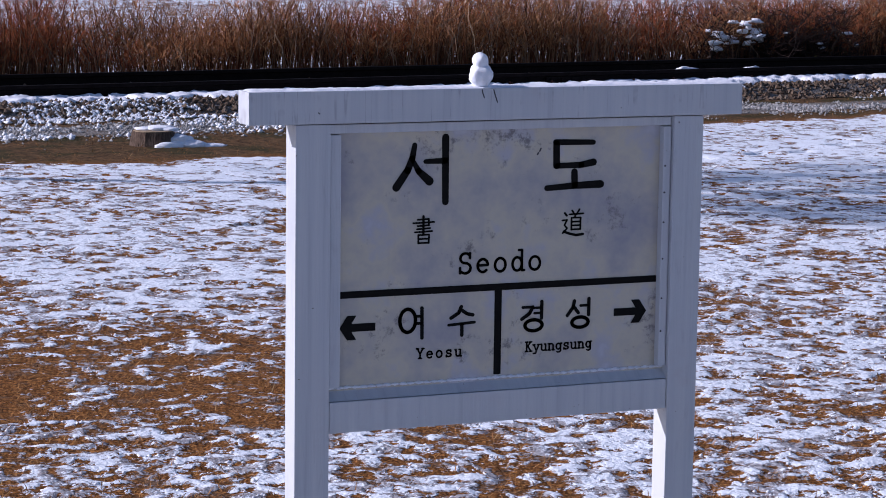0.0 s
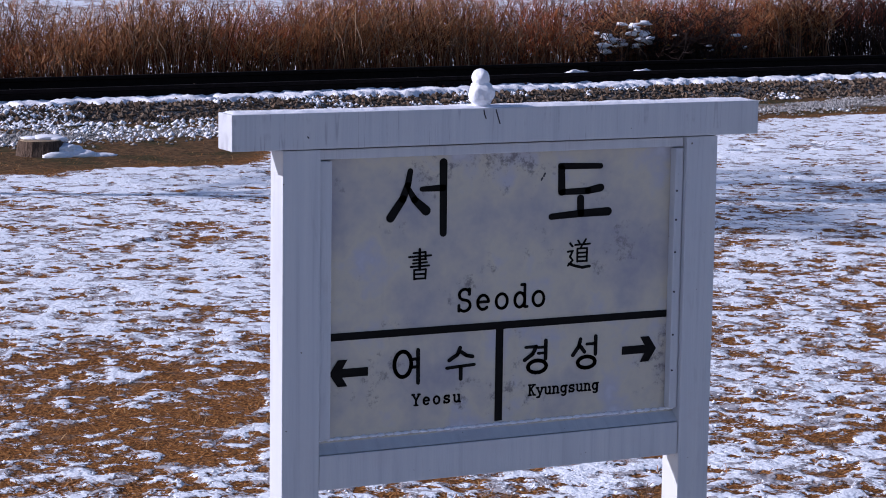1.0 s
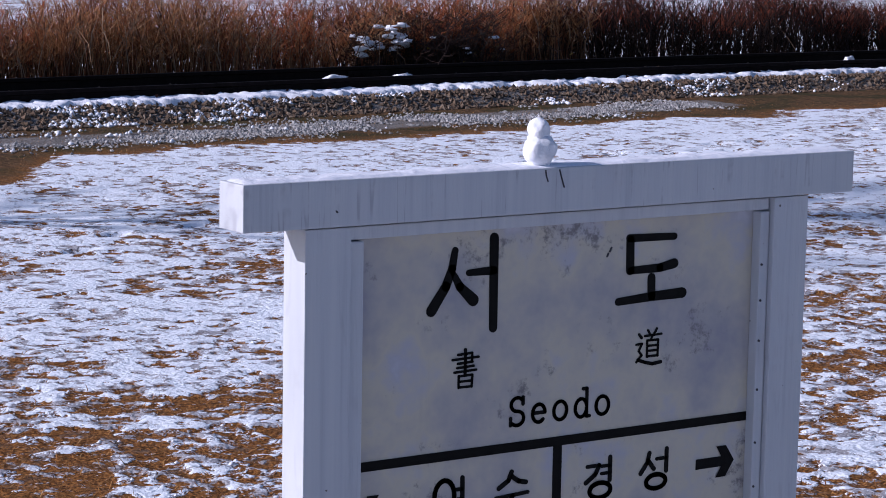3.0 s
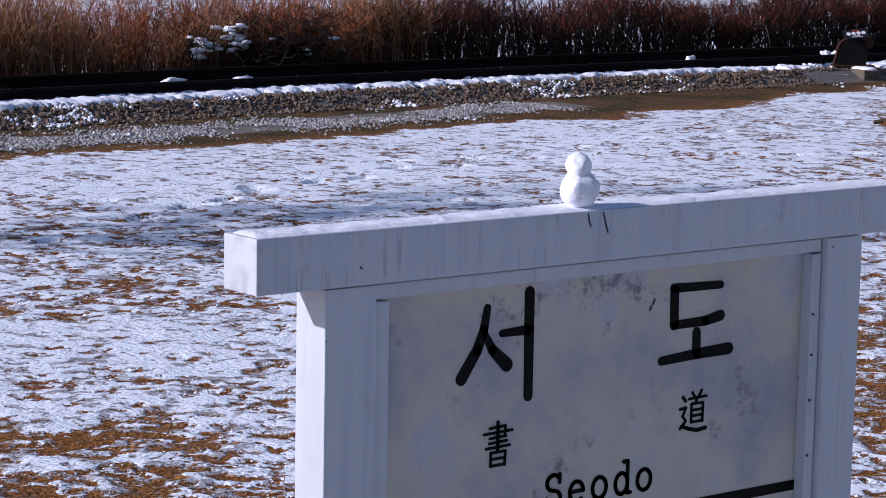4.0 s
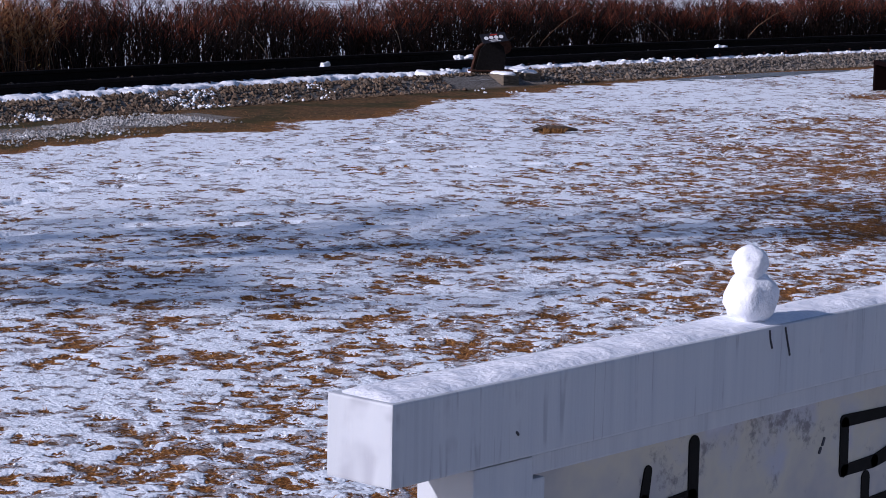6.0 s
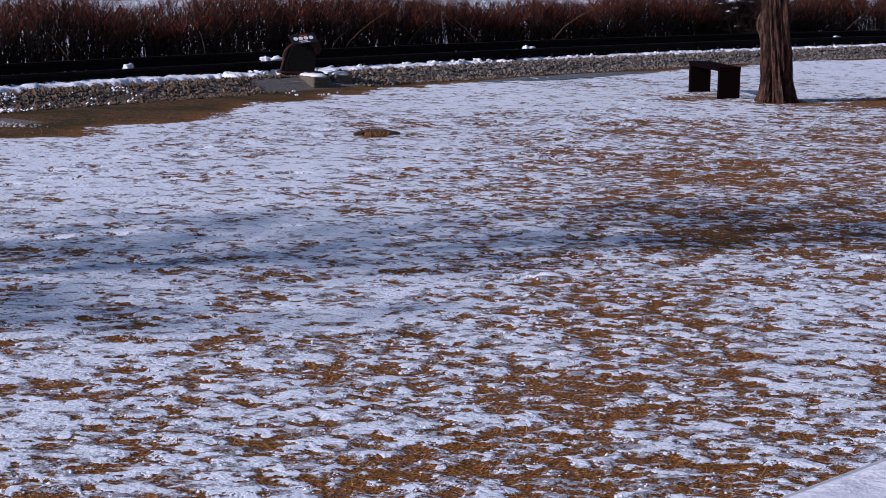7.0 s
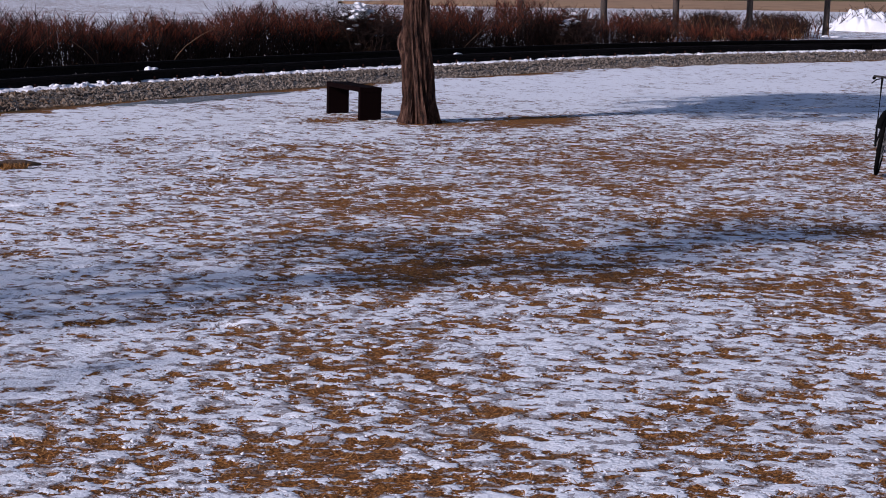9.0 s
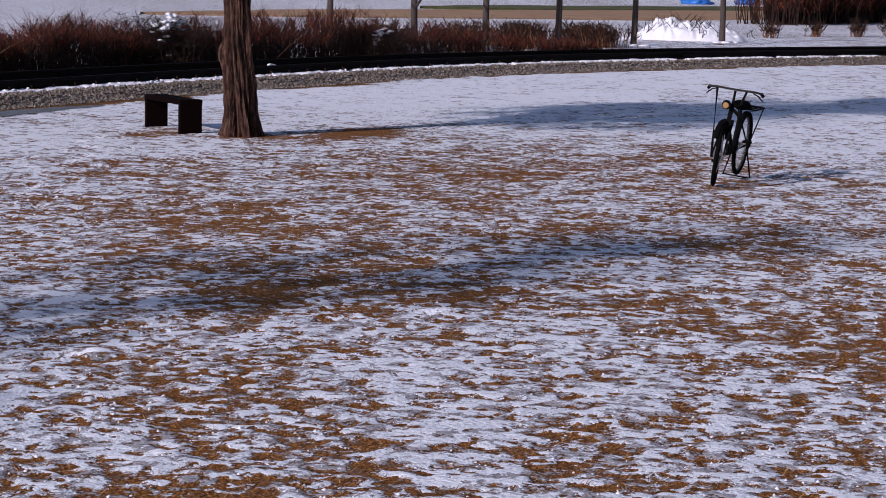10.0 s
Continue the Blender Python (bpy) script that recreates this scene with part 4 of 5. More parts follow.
def build_hedge():
    rs = np.random.RandomState(41)
    n = 5000
    x, y, z = along(rs, n, 16.4, 50, 2.5, 3.8)
    keep = (x < 45) | (fbm(x, y, 1.6, 2, 3) > 0.0)
    x, y, z = x[keep], y[keep], z[keep]
    n = len(x)
    clump = 0.84 + 0.9 * (fbm(x, y, 1.1, 2, 5) + 0.12)
    h = np.clip((0.66 + 0.36 * rs.rand(n)) * clump, 0.45, 1.10) * np.interp(x, [43, 47, 51], [1.0, 0.72, 0.5])
    stems = bent(rs, x, y, z - 0.02, h, 0.16, 0.10, 5)
    prisms("hedge_stems", stems, np.tile([0.010, 0.008, 0.007, 0.005, 0.002], (n, 1)), M_HEDGE, "bare clipped hedge along the railway, its shade put into the dark colour", "hedge", "stuff")
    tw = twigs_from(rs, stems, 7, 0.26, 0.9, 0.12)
    ribbons("hedge_twigs", tw, np.tile([0.014, 0.011, 0.005], (len(tw), 1)), M_HEDGE, "fine crossing twigs of the hedge, coloured dark as in shade", "hedge")
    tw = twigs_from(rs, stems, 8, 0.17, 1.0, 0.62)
    ribbons("hedge_tips", tw, np.tile([0.010, 0.008, 0.004], (len(tw), 1)), M_TIP, "reddish brown twig tips topping the hedge, coloured brighter as in sun", "hedge")
    # bent pale stalks
    x, y, z = along(rs, 14, 14, 44, 2.2, 2.6)
    st = bent(rs, x, y, z, 0.35 + 0.35 * rs.rand(len(x)), 1.1, 0.05, 5)
    prisms("dry_stalks", st, np.tile([0.006, 0.006, 0.005, 0.004, 0.002], (len(x), 1)), M_LEAF, "single pale stalks leaning from the hedge", "hedge", "stuff")


build_hedge()

M_YELLOW = varied("yellowed_leaves", (0.10, 0.075, 0.012), (0.20, 0.14, 0.02), (0.05, 0.045, 0.015), (0.14, 0.06, 0.015))


def build_bramble(at, spread, height, caps, seed, cap, leaves=260, label="tangled bramble bush with snow caught in its branches"):
    rs = np.random.RandomState(seed)
    rnd = random.Random(seed)
    bush = thing("bush", label, "bush", at=Matrix.Translation(at))
    n = 330
    x, y = spread * rs.randn(n) * 0.42, 0.32 * rs.randn(n)
    st = bent(rs, x, y, 0 * x - 0.02, height * (0.5 + 0.5 * rs.rand(n)), 0.5, 0.14, 5)
    prisms("branch_tangle", st, np.tile([0.008, 0.007, 0.006, 0.005, 0.002], (n, 1)), M_HEDGE, kind="stuff", parent=bush)
    tw = twigs_from(rs, st, 9, 0.25, 0.2, 0.2)
    prisms("twig_tangle", tw, np.tile([0.005, 0.004, 0.002], (len(tw), 1)), M_HEDGE, kind="stuff", parent=bush)
    lf = twigs_from(rs, tw[rs.randint(0, len(tw), leaves)], 1, 0.05, 0.2, 0.3)
    ribbons("leaves", lf, np.tile([0.012, 0.034, 0.008], (len(lf), 1)), M_YELLOW, "", "", "", bush)
    bm = bmesh.new()
    for i in range(caps):
        cx, cz = rnd.gauss(0, 0.20), rnd.gauss(0, 0.07)
        lump(bm, (cap[0] + cx, cap[1] + rnd.uniform(-0.12, 0.12), cap[2] + cz - abs(cx) * 0.25), (rnd.uniform(0.03, 0.10), 0.06, rnd.uniform(0.015, 0.035)), i + seed, 0.9, 2)
    for i in range(caps // 2):
        lump(bm, (rnd.uniform(-1, 1) * spread * 0.8, cap[1] + rnd.uniform(-0.1, 0.25), rnd.uniform(0.1, 0.75) * height), (rnd.uniform(0.03, 0.08), 0.05, rnd.uniform(0.012, 0.03)), i + seed + 40, 0.6, 2)
    part("snow_clumps", bm, M_SNOW, bush, "white snow clumps", True)


build_bramble((14.7, 21.9, 0.0), 1.5, 0.95, 24, 51, (-0.85, -0.35, 0.60))
build_bramble((37.7, 21.2, 0.0), 0.9, 1.15, 26, 52, (-0.2, -0.2, 0.98), 30, "dark shrub in the hedge with a heavy snow cap")
build_bramble((44.2, 19.9, 0.0), 0.8, 0.85, 10, 53, (0.0, -0.2, 0.72), 10, "low brown shrub with a little snow on it")


# ---- points lever of the railway ----
def build_lever():
    timber = thing("long_sleeper", "long grey weathered sleeper capped with snow", "sleeper", "long sleepers at the points")
    part("timber", block((-0.135, -0.02, -0.10), (0.135, 1.75, 0.085), 0.012), M_SLEEPER, timber)
    bm = bmesh.new()
    for k in range(9):
        lump(bm, (0.01, 0.08 + k * 0.13, 0.088), (0.110, 0.11, 0.036), k, 0.25, 2)
    part("snow_cover", bm, M_SNOW, timber, "thin snow cover", True)
    timber.matrix_basis = pose(22.35, 18.62, 0.06, 0, 0, -14)
    copy_thing(timber, pose(22.92, 18.72, 0.06, 0, 0, -14))

    lever = thing("points_lever", "rusty hand lever stand of a railway switch on long sleepers", "switch stand", at=pose(22.42, 19.02, 0.165, 0, 0, -33))
    part("base_plate", block((-0.30, -0.10, 0.0), (0.28, 0.12, 0.025), 0.006), M_RUST, lever)
    for y in (-0.07, 0.06):
        bm = bmesh.new()
        prof = [(-0.24, 0.02), (0.16, 0.02), (0.18, 0.20), (0.14, 0.34), (0.04, 0.41), (-0.08, 0.40), (-0.17, 0.30), (-0.21, 0.16)]
        f = [bm.verts.new((p[0], y, p[1])) for p in prof]
        b = [bm.verts.new((p[0], y + 0.018, p[1])) for p in prof]
        bm.faces.new(f)
        bm.faces.new(b[::-1])
        for k in range(len(prof)):
            bm.faces.new((f[k], b[k], b[(k + 1) % len(prof)], f[(k + 1) % len(prof)]))
        part("side_plate", bm, M_IRON, lever)
    part("quadrant", tube(arc3(-0.02, 0.0, 0.19, 0.22, 0.20, 175, 60), 0.022, 8), M_RUST, lever, "rust red curved guide")
    part("brace", tube([(-0.27, 0.0, 0.03), (-0.20, 0.0, 0.30)], 0.022, 8), M_RUST, lever, "rust red slanting brace")
    part("handle", tube([(0.06, 0.02, 0.28), (0.24, 0.06, 0.40), (0.34, 0.08, 0.46)], [0.018, 0.016, 0.014], 8), M_IRON, lever)
    bm = bmesh.new()
    bmesh.ops.create_cone(bm, cap_ends=True, segments=20, radius1=0.10, radius2=0.10, depth=0.07, matrix=pose(0.17, 0.0, 0.33, 90, 0, 0))
    bmesh.ops.bevel(bm, geom=bm.edges[:], offset=0.01, segments=2, affect="EDGES")
    part("counterweight", bm, M_RUST, lever, "round rusty counterweight")
    plate = part("notice_plate", block((-0.21, -0.10, -0.004), (0.21, 0.10, 0.004), 0.002), M_PLATE, lever, "black notice plate with white and red marks")
    plate.matrix_basis = pose(0.0, -0.08, 0.455, 42, -6, 4) @ Matrix.Scale(0.85, 4)
    bm = block((-0.05, 0.050, 0.004), (0.07, 0.075, 0.0055), 0)
    part("red_heading", bm, M_REDMARK, plate)
    for k in range(4):
        bm = bmesh.new()
        bmesh.ops.create_cone(bm, cap_ends=True, segments=18, radius1=0.036, radius2=0.036, depth=0.002, matrix=Matrix.Translation((-0.125 + 0.083 * k, 0.005, 0.005)))
        part("round_mark", bm, M_WHITEMARK, plate)
    part("text_bar", block((-0.09, -0.058, 0.004), (0.05, -0.045, 0.0055), 0), M_WHITEMARK, plate)
    part("text_bar", block((-0.07, -0.080, 0.004), (0.09, -0.070, 0.0055), 0), M_WHITEMARK, plate)
    part("plate_leg", tube([(-0.10, -0.05, 0.30), (-0.10, -0.06, 0.46)], 0.010, 6), M_IRON, lever)
    part("plate_leg", tube([(0.07, -0.05, 0.30), (0.07, -0.06, 0.46)], 0.010, 6), M_IRON, lever)


def arc3(cx, y, cz, rx, rz, a0, a1, n=14):
    return [(cx + rx * math.cos(radians(a0 + (a1 - a0) * k / n)), y, cz + rz * math.sin(radians(a0 + (a1 - a0) * k / n))) for k in range(n + 1)]


M_PLATE = plain("black_enamel", (0.012, 0.012, 0.016), 0.4, vary=0.2, relief=0)
M_REDMARK = plain("red_print", (0.35, 0.03, 0.02), 0.5, vary=0.1, relief=0)
M_WHITEMARK = plain("white_print", (0.65, 0.65, 0.66), 0.5, vary=0.1, relief=0)
build_lever()


# ---- stump, fallen wood, bench ----
M_BARK = plain("grey_brown_bark", (0.11, 0.075, 0.055), 0.95, vary=0.6, scale=16, stretch=(5, 5, 0.5), relief=1.0, depth=0.03)
M_CUT = plain("grey_cut_wood", (0.30, 0.23, 0.15), 0.9, vary=0.35, scale=22, relief=0.5)


def build_stump():
    stump = thing("tree_stump", "low sawn tree stump with snow on top", "tree stump", at=pose(3.86, 14.78, 0.0))
    bm = bmesh.new()
    rings = []
    for z, r in ((-0.05, 0.235), (0.04, 0.215), (0.12, 0.20), (0.145, 0.195)):
        rings.append([bm.verts.new((r * (1 + 0.10 * noise.noise(Vector((math.cos(q) * 1.6, math.sin(q) * 1.6, z * 2)))) * math.cos(q),
                                    r * (1 + 0.10 * noise.noise(Vector((math.cos(q) * 2.4, math.sin(q) * 2.4, z * 3 + 4)))) * math.sin(q), z)) for q in np.linspace(0, math.tau, 28, endpoint=False)])
    for a, b in zip(rings, rings[1:]):
        for k in range(28):
            bm.faces.new((a[k], a[(k + 1) % 28], b[(k + 1) % 28], b[k]))
    part("bark", bm, M_BARK, stump)
    bm = bmesh.new()
    bmesh.ops.create_cone(bm, cap_ends=True, segments=28, radius1=0.192, radius2=0.188, depth=0.02, matrix=Matrix.Translation((0, 0, 0.14)))
    part("cut_face", bm, M_CUT, stump, "pale sawn top")
    bm = bmesh.new()
    for c, r in (((0.06, 0.02, 0.16), (0.14, 0.13, 0.030)), ((-0.06, 0.05, 0.155), (0.10, 0.09, 0.022)), ((0.13, -0.06, 0.155), (0.09, 0.08, 0.025)),
                 ((0.21, -0.13, 0.05), (0.12, 0.12, 0.075)), ((0.30, -0.18, 0.02), (0.16, 0.12, 0.045)), ((0.10, -0.22, 0.02), (0.16, 0.07, 0.04)), ((0.46, -0.20, 0.01), (0.17, 0.10, 0.025))):
        lump(bm, c, r, c[0] * 30, 0.25, 3)
    part("snow_drift", bm, M_SNOW, stump, "snow cap and small drift", True)


build_stump()


def build_wood():
    log = thing("fallen_branch", "short dark rotten branch lying in snow and grass", "branch", at=pose(17.43, 13.86, 0.035, 0, 0, -29))
    part("wood", tube([(-0.25, 0, 0.0), (-0.1, 0.02, 0.02), (0.08, -0.01, 0.018), (0.25, 0.01, 0.0)], [0.02, 0.032, 0.03, 0.014], 9), M_BARK, log)
    part("splinter", tube([(-0.12, 0.03, 0.02), (-0.19, 0.06, 0.06)], [0.012, 0.004], 6), M_BARK, log)
    rs = np.random.RandomState(5)
    n = 260
    x, y = 0.26 * (rs.rand(n) - 0.7), 0.12 * (rs.rand(n) - 0.9)
    p = np.stack([x, y, 0 * x - 0.03], -1)
    t = rs.rand(n) * math.tau
    tip = np.stack([0.05 * np.cos(t), 0.05 * np.sin(t), 0.03 + 0.04 * rs.rand(n)], -1)
    ribbons("grass_tuft", np.stack([p, p + tip * 0.6, p + tip], 1), np.tile([0.008, 0.006, 0.002], (n, 1)), M_STRAW, "tan grass tuft", "", "", log)


build_wood()


def build_bench():
    bench = thing("bench", "dark brown plain slab bench standing in the snow", "bench", at=pose(25.13, 14.33, 0.01, 0, 0, 49))
    part("seat", block((0, -0.29, 0.345), (1.23, 0, 0.405), 0.005, 2), M_BENCH, bench)
    part("leg", block((0.004, -0.286, -0.03), (0.075, -0.004, 0.345), 0.004, 2), M_BENCH, bench)
    part("leg", block((1.155, -0.286, -0.03), (1.226, -0.004, 0.345), 0.004, 2), M_BENCH, bench)


build_bench()


# ---- trees ----
def juniper_bark():
    m, t, b = material("fibrous_juniper_bark", 0.95)
    c = coords(t, (4.6, 4.6, 1.1))
    n = noise_tex(t, 4.5, 9, 0.78, c)
    t.links.new(ramp(t, n, (0.40, (0.010, 0.005, 0.004)), (0.47, (0.055, 0.024, 0.016)), (0.55, (0.12, 0.060, 0.041)), (0.67, (0.24, 0.145, 0.105))), b.inputs["Base Color"])
    bump(t, b, n, 1.0, 0.07)
    return m


M_JUNIPER = juniper_bark()
M_NEEDLE = varied("juniper_needles", (0.012, 0.022, 0.008), (0.028, 0.045, 0.015), (0.04, 0.055, 0.02))


def build_juniper(at, name, label, crown_from, crown_to, crown_r, seed, clumps=900, trunk_r=0.165):
    rs = np.random.RandomState(seed)
    tree = thing("tree", label, "tree", at=Matrix.Translation(at))
    bm = bmesh.new()
    sides, rings = 88, []
    for z in np.concatenate([np.linspace(-0.12, 2.4, 64), np.linspace(2.6, crown_to * 0.9, 14)]):
        r = trunk_r * (1 + 0.50 * math.exp(-max(z, 0) * 4.0)) * (1 - 0.12 * min(z, 2.0) / 2.0) * max(0.15, 1 - max(0, z - 2) / crown_to)
        ring = []
        for k in range(sides):
            q = k * math.tau / sides
            tw = q + 0.30 * z
            ridge = 0.10 * math.sin(5 * tw + 0.8 * math.sin(2 * z)) + 0.075 * math.sin(9 * tw + 2.0 * z + seed) + 0.22 * noise.noise(Vector((math.cos(tw) * 3.2, math.sin(tw) * 3.2, z * 1.1)))
            ridge += 0.22 * noise.noise(Vector((math.cos(tw) * 8, math.sin(tw) * 8, z * 2.2)))
            ridge -= 0.13 * max(0.0, noise.noise(Vector((math.cos(tw) * 6.5, math.sin(tw) * 6.5, z * 0.7 + 3)))) ** 0.5
            knob = 0.42 * math.exp(-((z - 0.98) / 0.13) ** 2) * math.exp(-((math.cos(q - 2.05) - 1) / 0.10) ** 2)
            rr = r * (1 + ridge + knob)
            ring.append(bm.verts.new((rr * math.cos(q) - 0.035 * z, rr * math.sin(q) + 0.03 * math.sin(z), z)))
        rings.append(ring)
    for a, b in zip(rings, rings[1:]):
        for k in range(sides):
            bm.faces.new((a[k], a[(k + 1) % sides], b[(k + 1) % sides], b[k]))
    part("trunk", bm, M_JUNIPER, tree, "twisted grey-brown fibrous trunk")
    n = 60
    f = rs.rand(n)
    z0 = crown_from * 0.85 + (crown_to - crown_from) * 0.85 * f
    t = rs.rand(n) * math.tau
    ln = crown_r * (1.05 - 0.75 * f)
    p0 = np.stack([-0.035 * z0, 0 * z0, z0], -1)
    d = np.stack([np.cos(t) * ln, np.sin(t) * ln, 0.5 * ln], -1)
    limbs = np.stack([p0, p0 + d * 0.5 - [0, 0, 0.05], p0 + d], 1)
    prisms("limbs", limbs, np.tile([0.045, 0.028, 0.008], (n, 1)), M_JUNIPER, kind="stuff", parent=tree)
    per = clumps // n
    i = np.repeat(np.arange(n), per)
    g = 0.25 + 0.75 * rs.rand(len(i))
    c = p0[i] + d[i] * g[:, None] + 0.22 * rs.randn(len(i), 3)
    needles = np.repeat(c, 16, 0) + 0.10 * rs.randn(len(c) * 16, 3)
    dirs = rs.randn(len(needles), 3)
    dirs /= np.linalg.norm(dirs, axis=1, keepdims=True)
    paths = np.stack([needles, needles + dirs * 0.07 + [0, 0, 0.02], needles + dirs * 0.15 + [0, 0, 0.05]], 1)
    ribbons("crown", paths, np.tile([0.03, 0.05, 0.012], (len(paths), 1)), M_NEEDLE, "dark evergreen foliage", "", "", tree)


build_juniper((25.33, 13.62, 0.0), "tree", "old juniper with a twisted trunk beside the bench", 2.3, 8.4, 2.5, 61, 1800)
build_juniper((-6.0, 15.9, 0.0), "tree", "tall evergreen tree that shades the lawn", 5.5, 13.5, 2.9, 62, 390, 0.08)


M_YOUNG = plain("young_tree_bark", (0.060, 0.048, 0.042), 0.9, vary=0.5, scale=20, stretch=(3, 3, 0.6), relief=0.6, depth=0.01)


def build_young_tree(at, seed, fork, radius):
    rnd = random.Random(seed)
    rs = np.random.RandomState(seed)
    tree = thing("tree", "slim bare young tree beyond the railway", "tree", "young trees in a row", at=Matrix.Translation(at))
    lean = rnd.uniform(-0.04, 0.04)
    pts = [(lean * z + 0.03 * math.sin(3 * z + seed), 0, z) for z in (-0.1, 0.05, 0.4, 0.8, 1.2, 1.7, 2.4, 3.2)]
    part("trunk", tube(pts, [radius * v for v in (1.5, 1.15, 1.0, 0.97, 0.95, 0.8, 0.55, 0.25)], 12), M_YOUNG, tree, smooth=True)
    for k in range(7):
        z = fork + rnd.random() * 1.6
        q = rnd.random() * math.tau
        base = Vector((lean * z, 0, z))
        out = Vector((math.cos(q), math.sin(q), 1.3)) * rnd.uniform(0.5, 1.0)
        part("branch", tube([base, base + out * 0.5 + Vector((0, 0, -0.06)), base + out], [radius * 0.45, radius * 0.3, 0.008], 7), M_YOUNG, tree)
    # snow ring at the foot
    bm = bmesh.new()
    for k in range(5):
        lump(bm, (rnd.uniform(-0.4, 0.4), rnd.uniform(-0.35, 0.1), 0.02), (rnd.uniform(0.15, 0.35), 0.15, 0.04), k + seed, 0.3, 2)
    part("snow_at_foot", bm, M_SNOW, tree, "snow at the foot", True)


for i, (x, y, fork, r) in enumerate(((49.38, 23.2, 1.5, 0.075), (52.45, 22.35, 0.95, 0.085), (55.14, 21.51, 1.6, 0.085), (57.65, 20.45, 1.6, 0.085), (60.41, 19.26, 1.6, 0.082), (65.22, 18.11, 1.3, 0.085))):
    build_young_tree((x, y, 0.0), 70 + i, fork, r)


# ---- beyond the railway ----
def build_low_shrubs():
    spots = [(53.0, 21.2, 1.4, 0.75), (55.5, 20.6, 1.2, 0.7), (58.2, 19.6, 1.0, 0.6), (51.0, 22.6, 1.3, 0.8), (57.0, 21.3, 1.4, 0.6), (60.0, 20.6, 1.2, 0.6), (70.9, 18.1, 0.8, 0.55), (73.6, 17.3, 0.8, 0.5), (75.2, 16.3, 0.9, 0.55), (76.5, 15.4, 0.8, 0.6), (79, 14.5, 0.8, 0.5)]
    for k, (x, y, w, h) in enumerate(spots):
        rs = np.random.RandomState(80 + k)
        bush = thing("shrub", "bare brown shrub beyond the railway", "shrub", "shrubs beyond the railway", at=Matrix.Translation((x, y, 0)))
        n = 150 if k < 6 else 34
        px, py = 0.4 * w * rs.randn(n) * (1 if k < 6 else 0.4), 0.3 * rs.randn(n) * (1 if k < 6 else 0.4)
        st = bent(rs, px, py, 0 * px, h * (0.5 + 0.5 * rs.rand(n)), 0.35 if k < 6 else 0.6, 0.08, 4)
        prisms("twig_crown", st, np.tile([0.012, 0.010, 0.008, 0.004], (n, 1)), M_REED, kind="stuff", parent=bush)
        tw = twigs_from(rs, st, 8, 0.2, 0.7, 0.3)
        prisms("twig_tangle", tw, np.tile([0.008, 0.006, 0.003], (len(tw), 1)), M_HEDGE, kind="stuff", parent=bush)


build_low_shrubs()


def build_mound():
    mound = thing("brush_pile", "snow-covered heap of cut branches beyond the railway", "brush pile", at=pose(66.4, 19.6, 0, 0, 0, 111))
    xs, ys = np.linspace(-1.9, 1.9, 110), np.linspace(-0.9, 0.9, 44)
    gx, gy = np.meshgrid(xs, ys, indexing="ij")
    dome = np.clip(1 - np.abs(gx / 1.85) ** 2.2 - (gy / 0.88) ** 2, 0, 1) ** 0.6
    z = dome * (0.50 + 0.10 * np.sin(2.3 * gx + 0.6) + 0.75 * fbm(gx, gy, 0.5, 4, 3, 0.75)) - 0.04
    i, j = np.meshgrid(np.arange(109), np.arange(43), indexing="ij")
    faces = np.stack([i * 44 + j, (i + 1) * 44 + j, (i + 1) * 44 + j + 1, i * 44 + j + 1], -1).reshape(-1, 4)
    raw_mesh("snow_cover", np.stack([gx, gy, z], -1).reshape(-1, 3), faces, M_SNOW, mound, "lumpy snow", True)
    rs = np.random.RandomState(91)
    n = 90
    x = rs.randn(n) * 0.9
    st = bent(rs, x, 0.35 * rs.randn(n), 0 * x + 0.1, (0.72 - 0.2 * np.abs(x)).clip(0.2) * (0.6 + 0.5 * rs.rand(n)), 0.7, 0.12, 4)
    prisms("brushwood", st, np.tile([0.016, 0.013, 0.010, 0.005], (n, 1)), M_HEDGE, kind="stuff", parent=mound)


build_mound()


def build_willows():
    rs = np.random.RandomState(95)
    n = 1500
    f = rs.rand(n)
    x, y = 88 + 14 * f + 0.7 * rs.randn(n), 22.4 - 3.6 * f + 0.7 * rs.randn(n)
    st = bent(rs, x, y, 0 * x, 1.5 + 1.6 * rs.rand(n), 0.3, 0.25, 4)
    prisms("willow_stems", st, np.tile([0.02, 0.016, 0.012, 0.006], (n, 1)), M_HEDGE, "russet bare thicket in the distance", "thicket", "stuff")
    tw = twigs_from(rs, st, 9, 0.5, 0.9, 0.2)
    ribbons("willow_twigs", tw, np.tile([0.022, 0.018, 0.008], (len(tw), 1)), M_TIP, "russet fine twigs of the distant thicket", "thicket")


build_willows()

M_TAN = plain("dry_tan_earth", (0.33, 0.21, 0.12), 0.95, vary=0.25, scale=0.8)
M_GREEN = plain("winter_crop_green", (0.07, 0.075, 0.025), 0.95, vary=0.5, scale=1.5)
M_TARP = plain("blue_tarpaulin", (0.03, 0.16, 0.52), 0.5, vary=0.25, scale=3)
M_SHED = plain("pale_greenhouse_film", (0.45, 0.52, 0.50), 0.4, vary=0.2, scale=0.7)


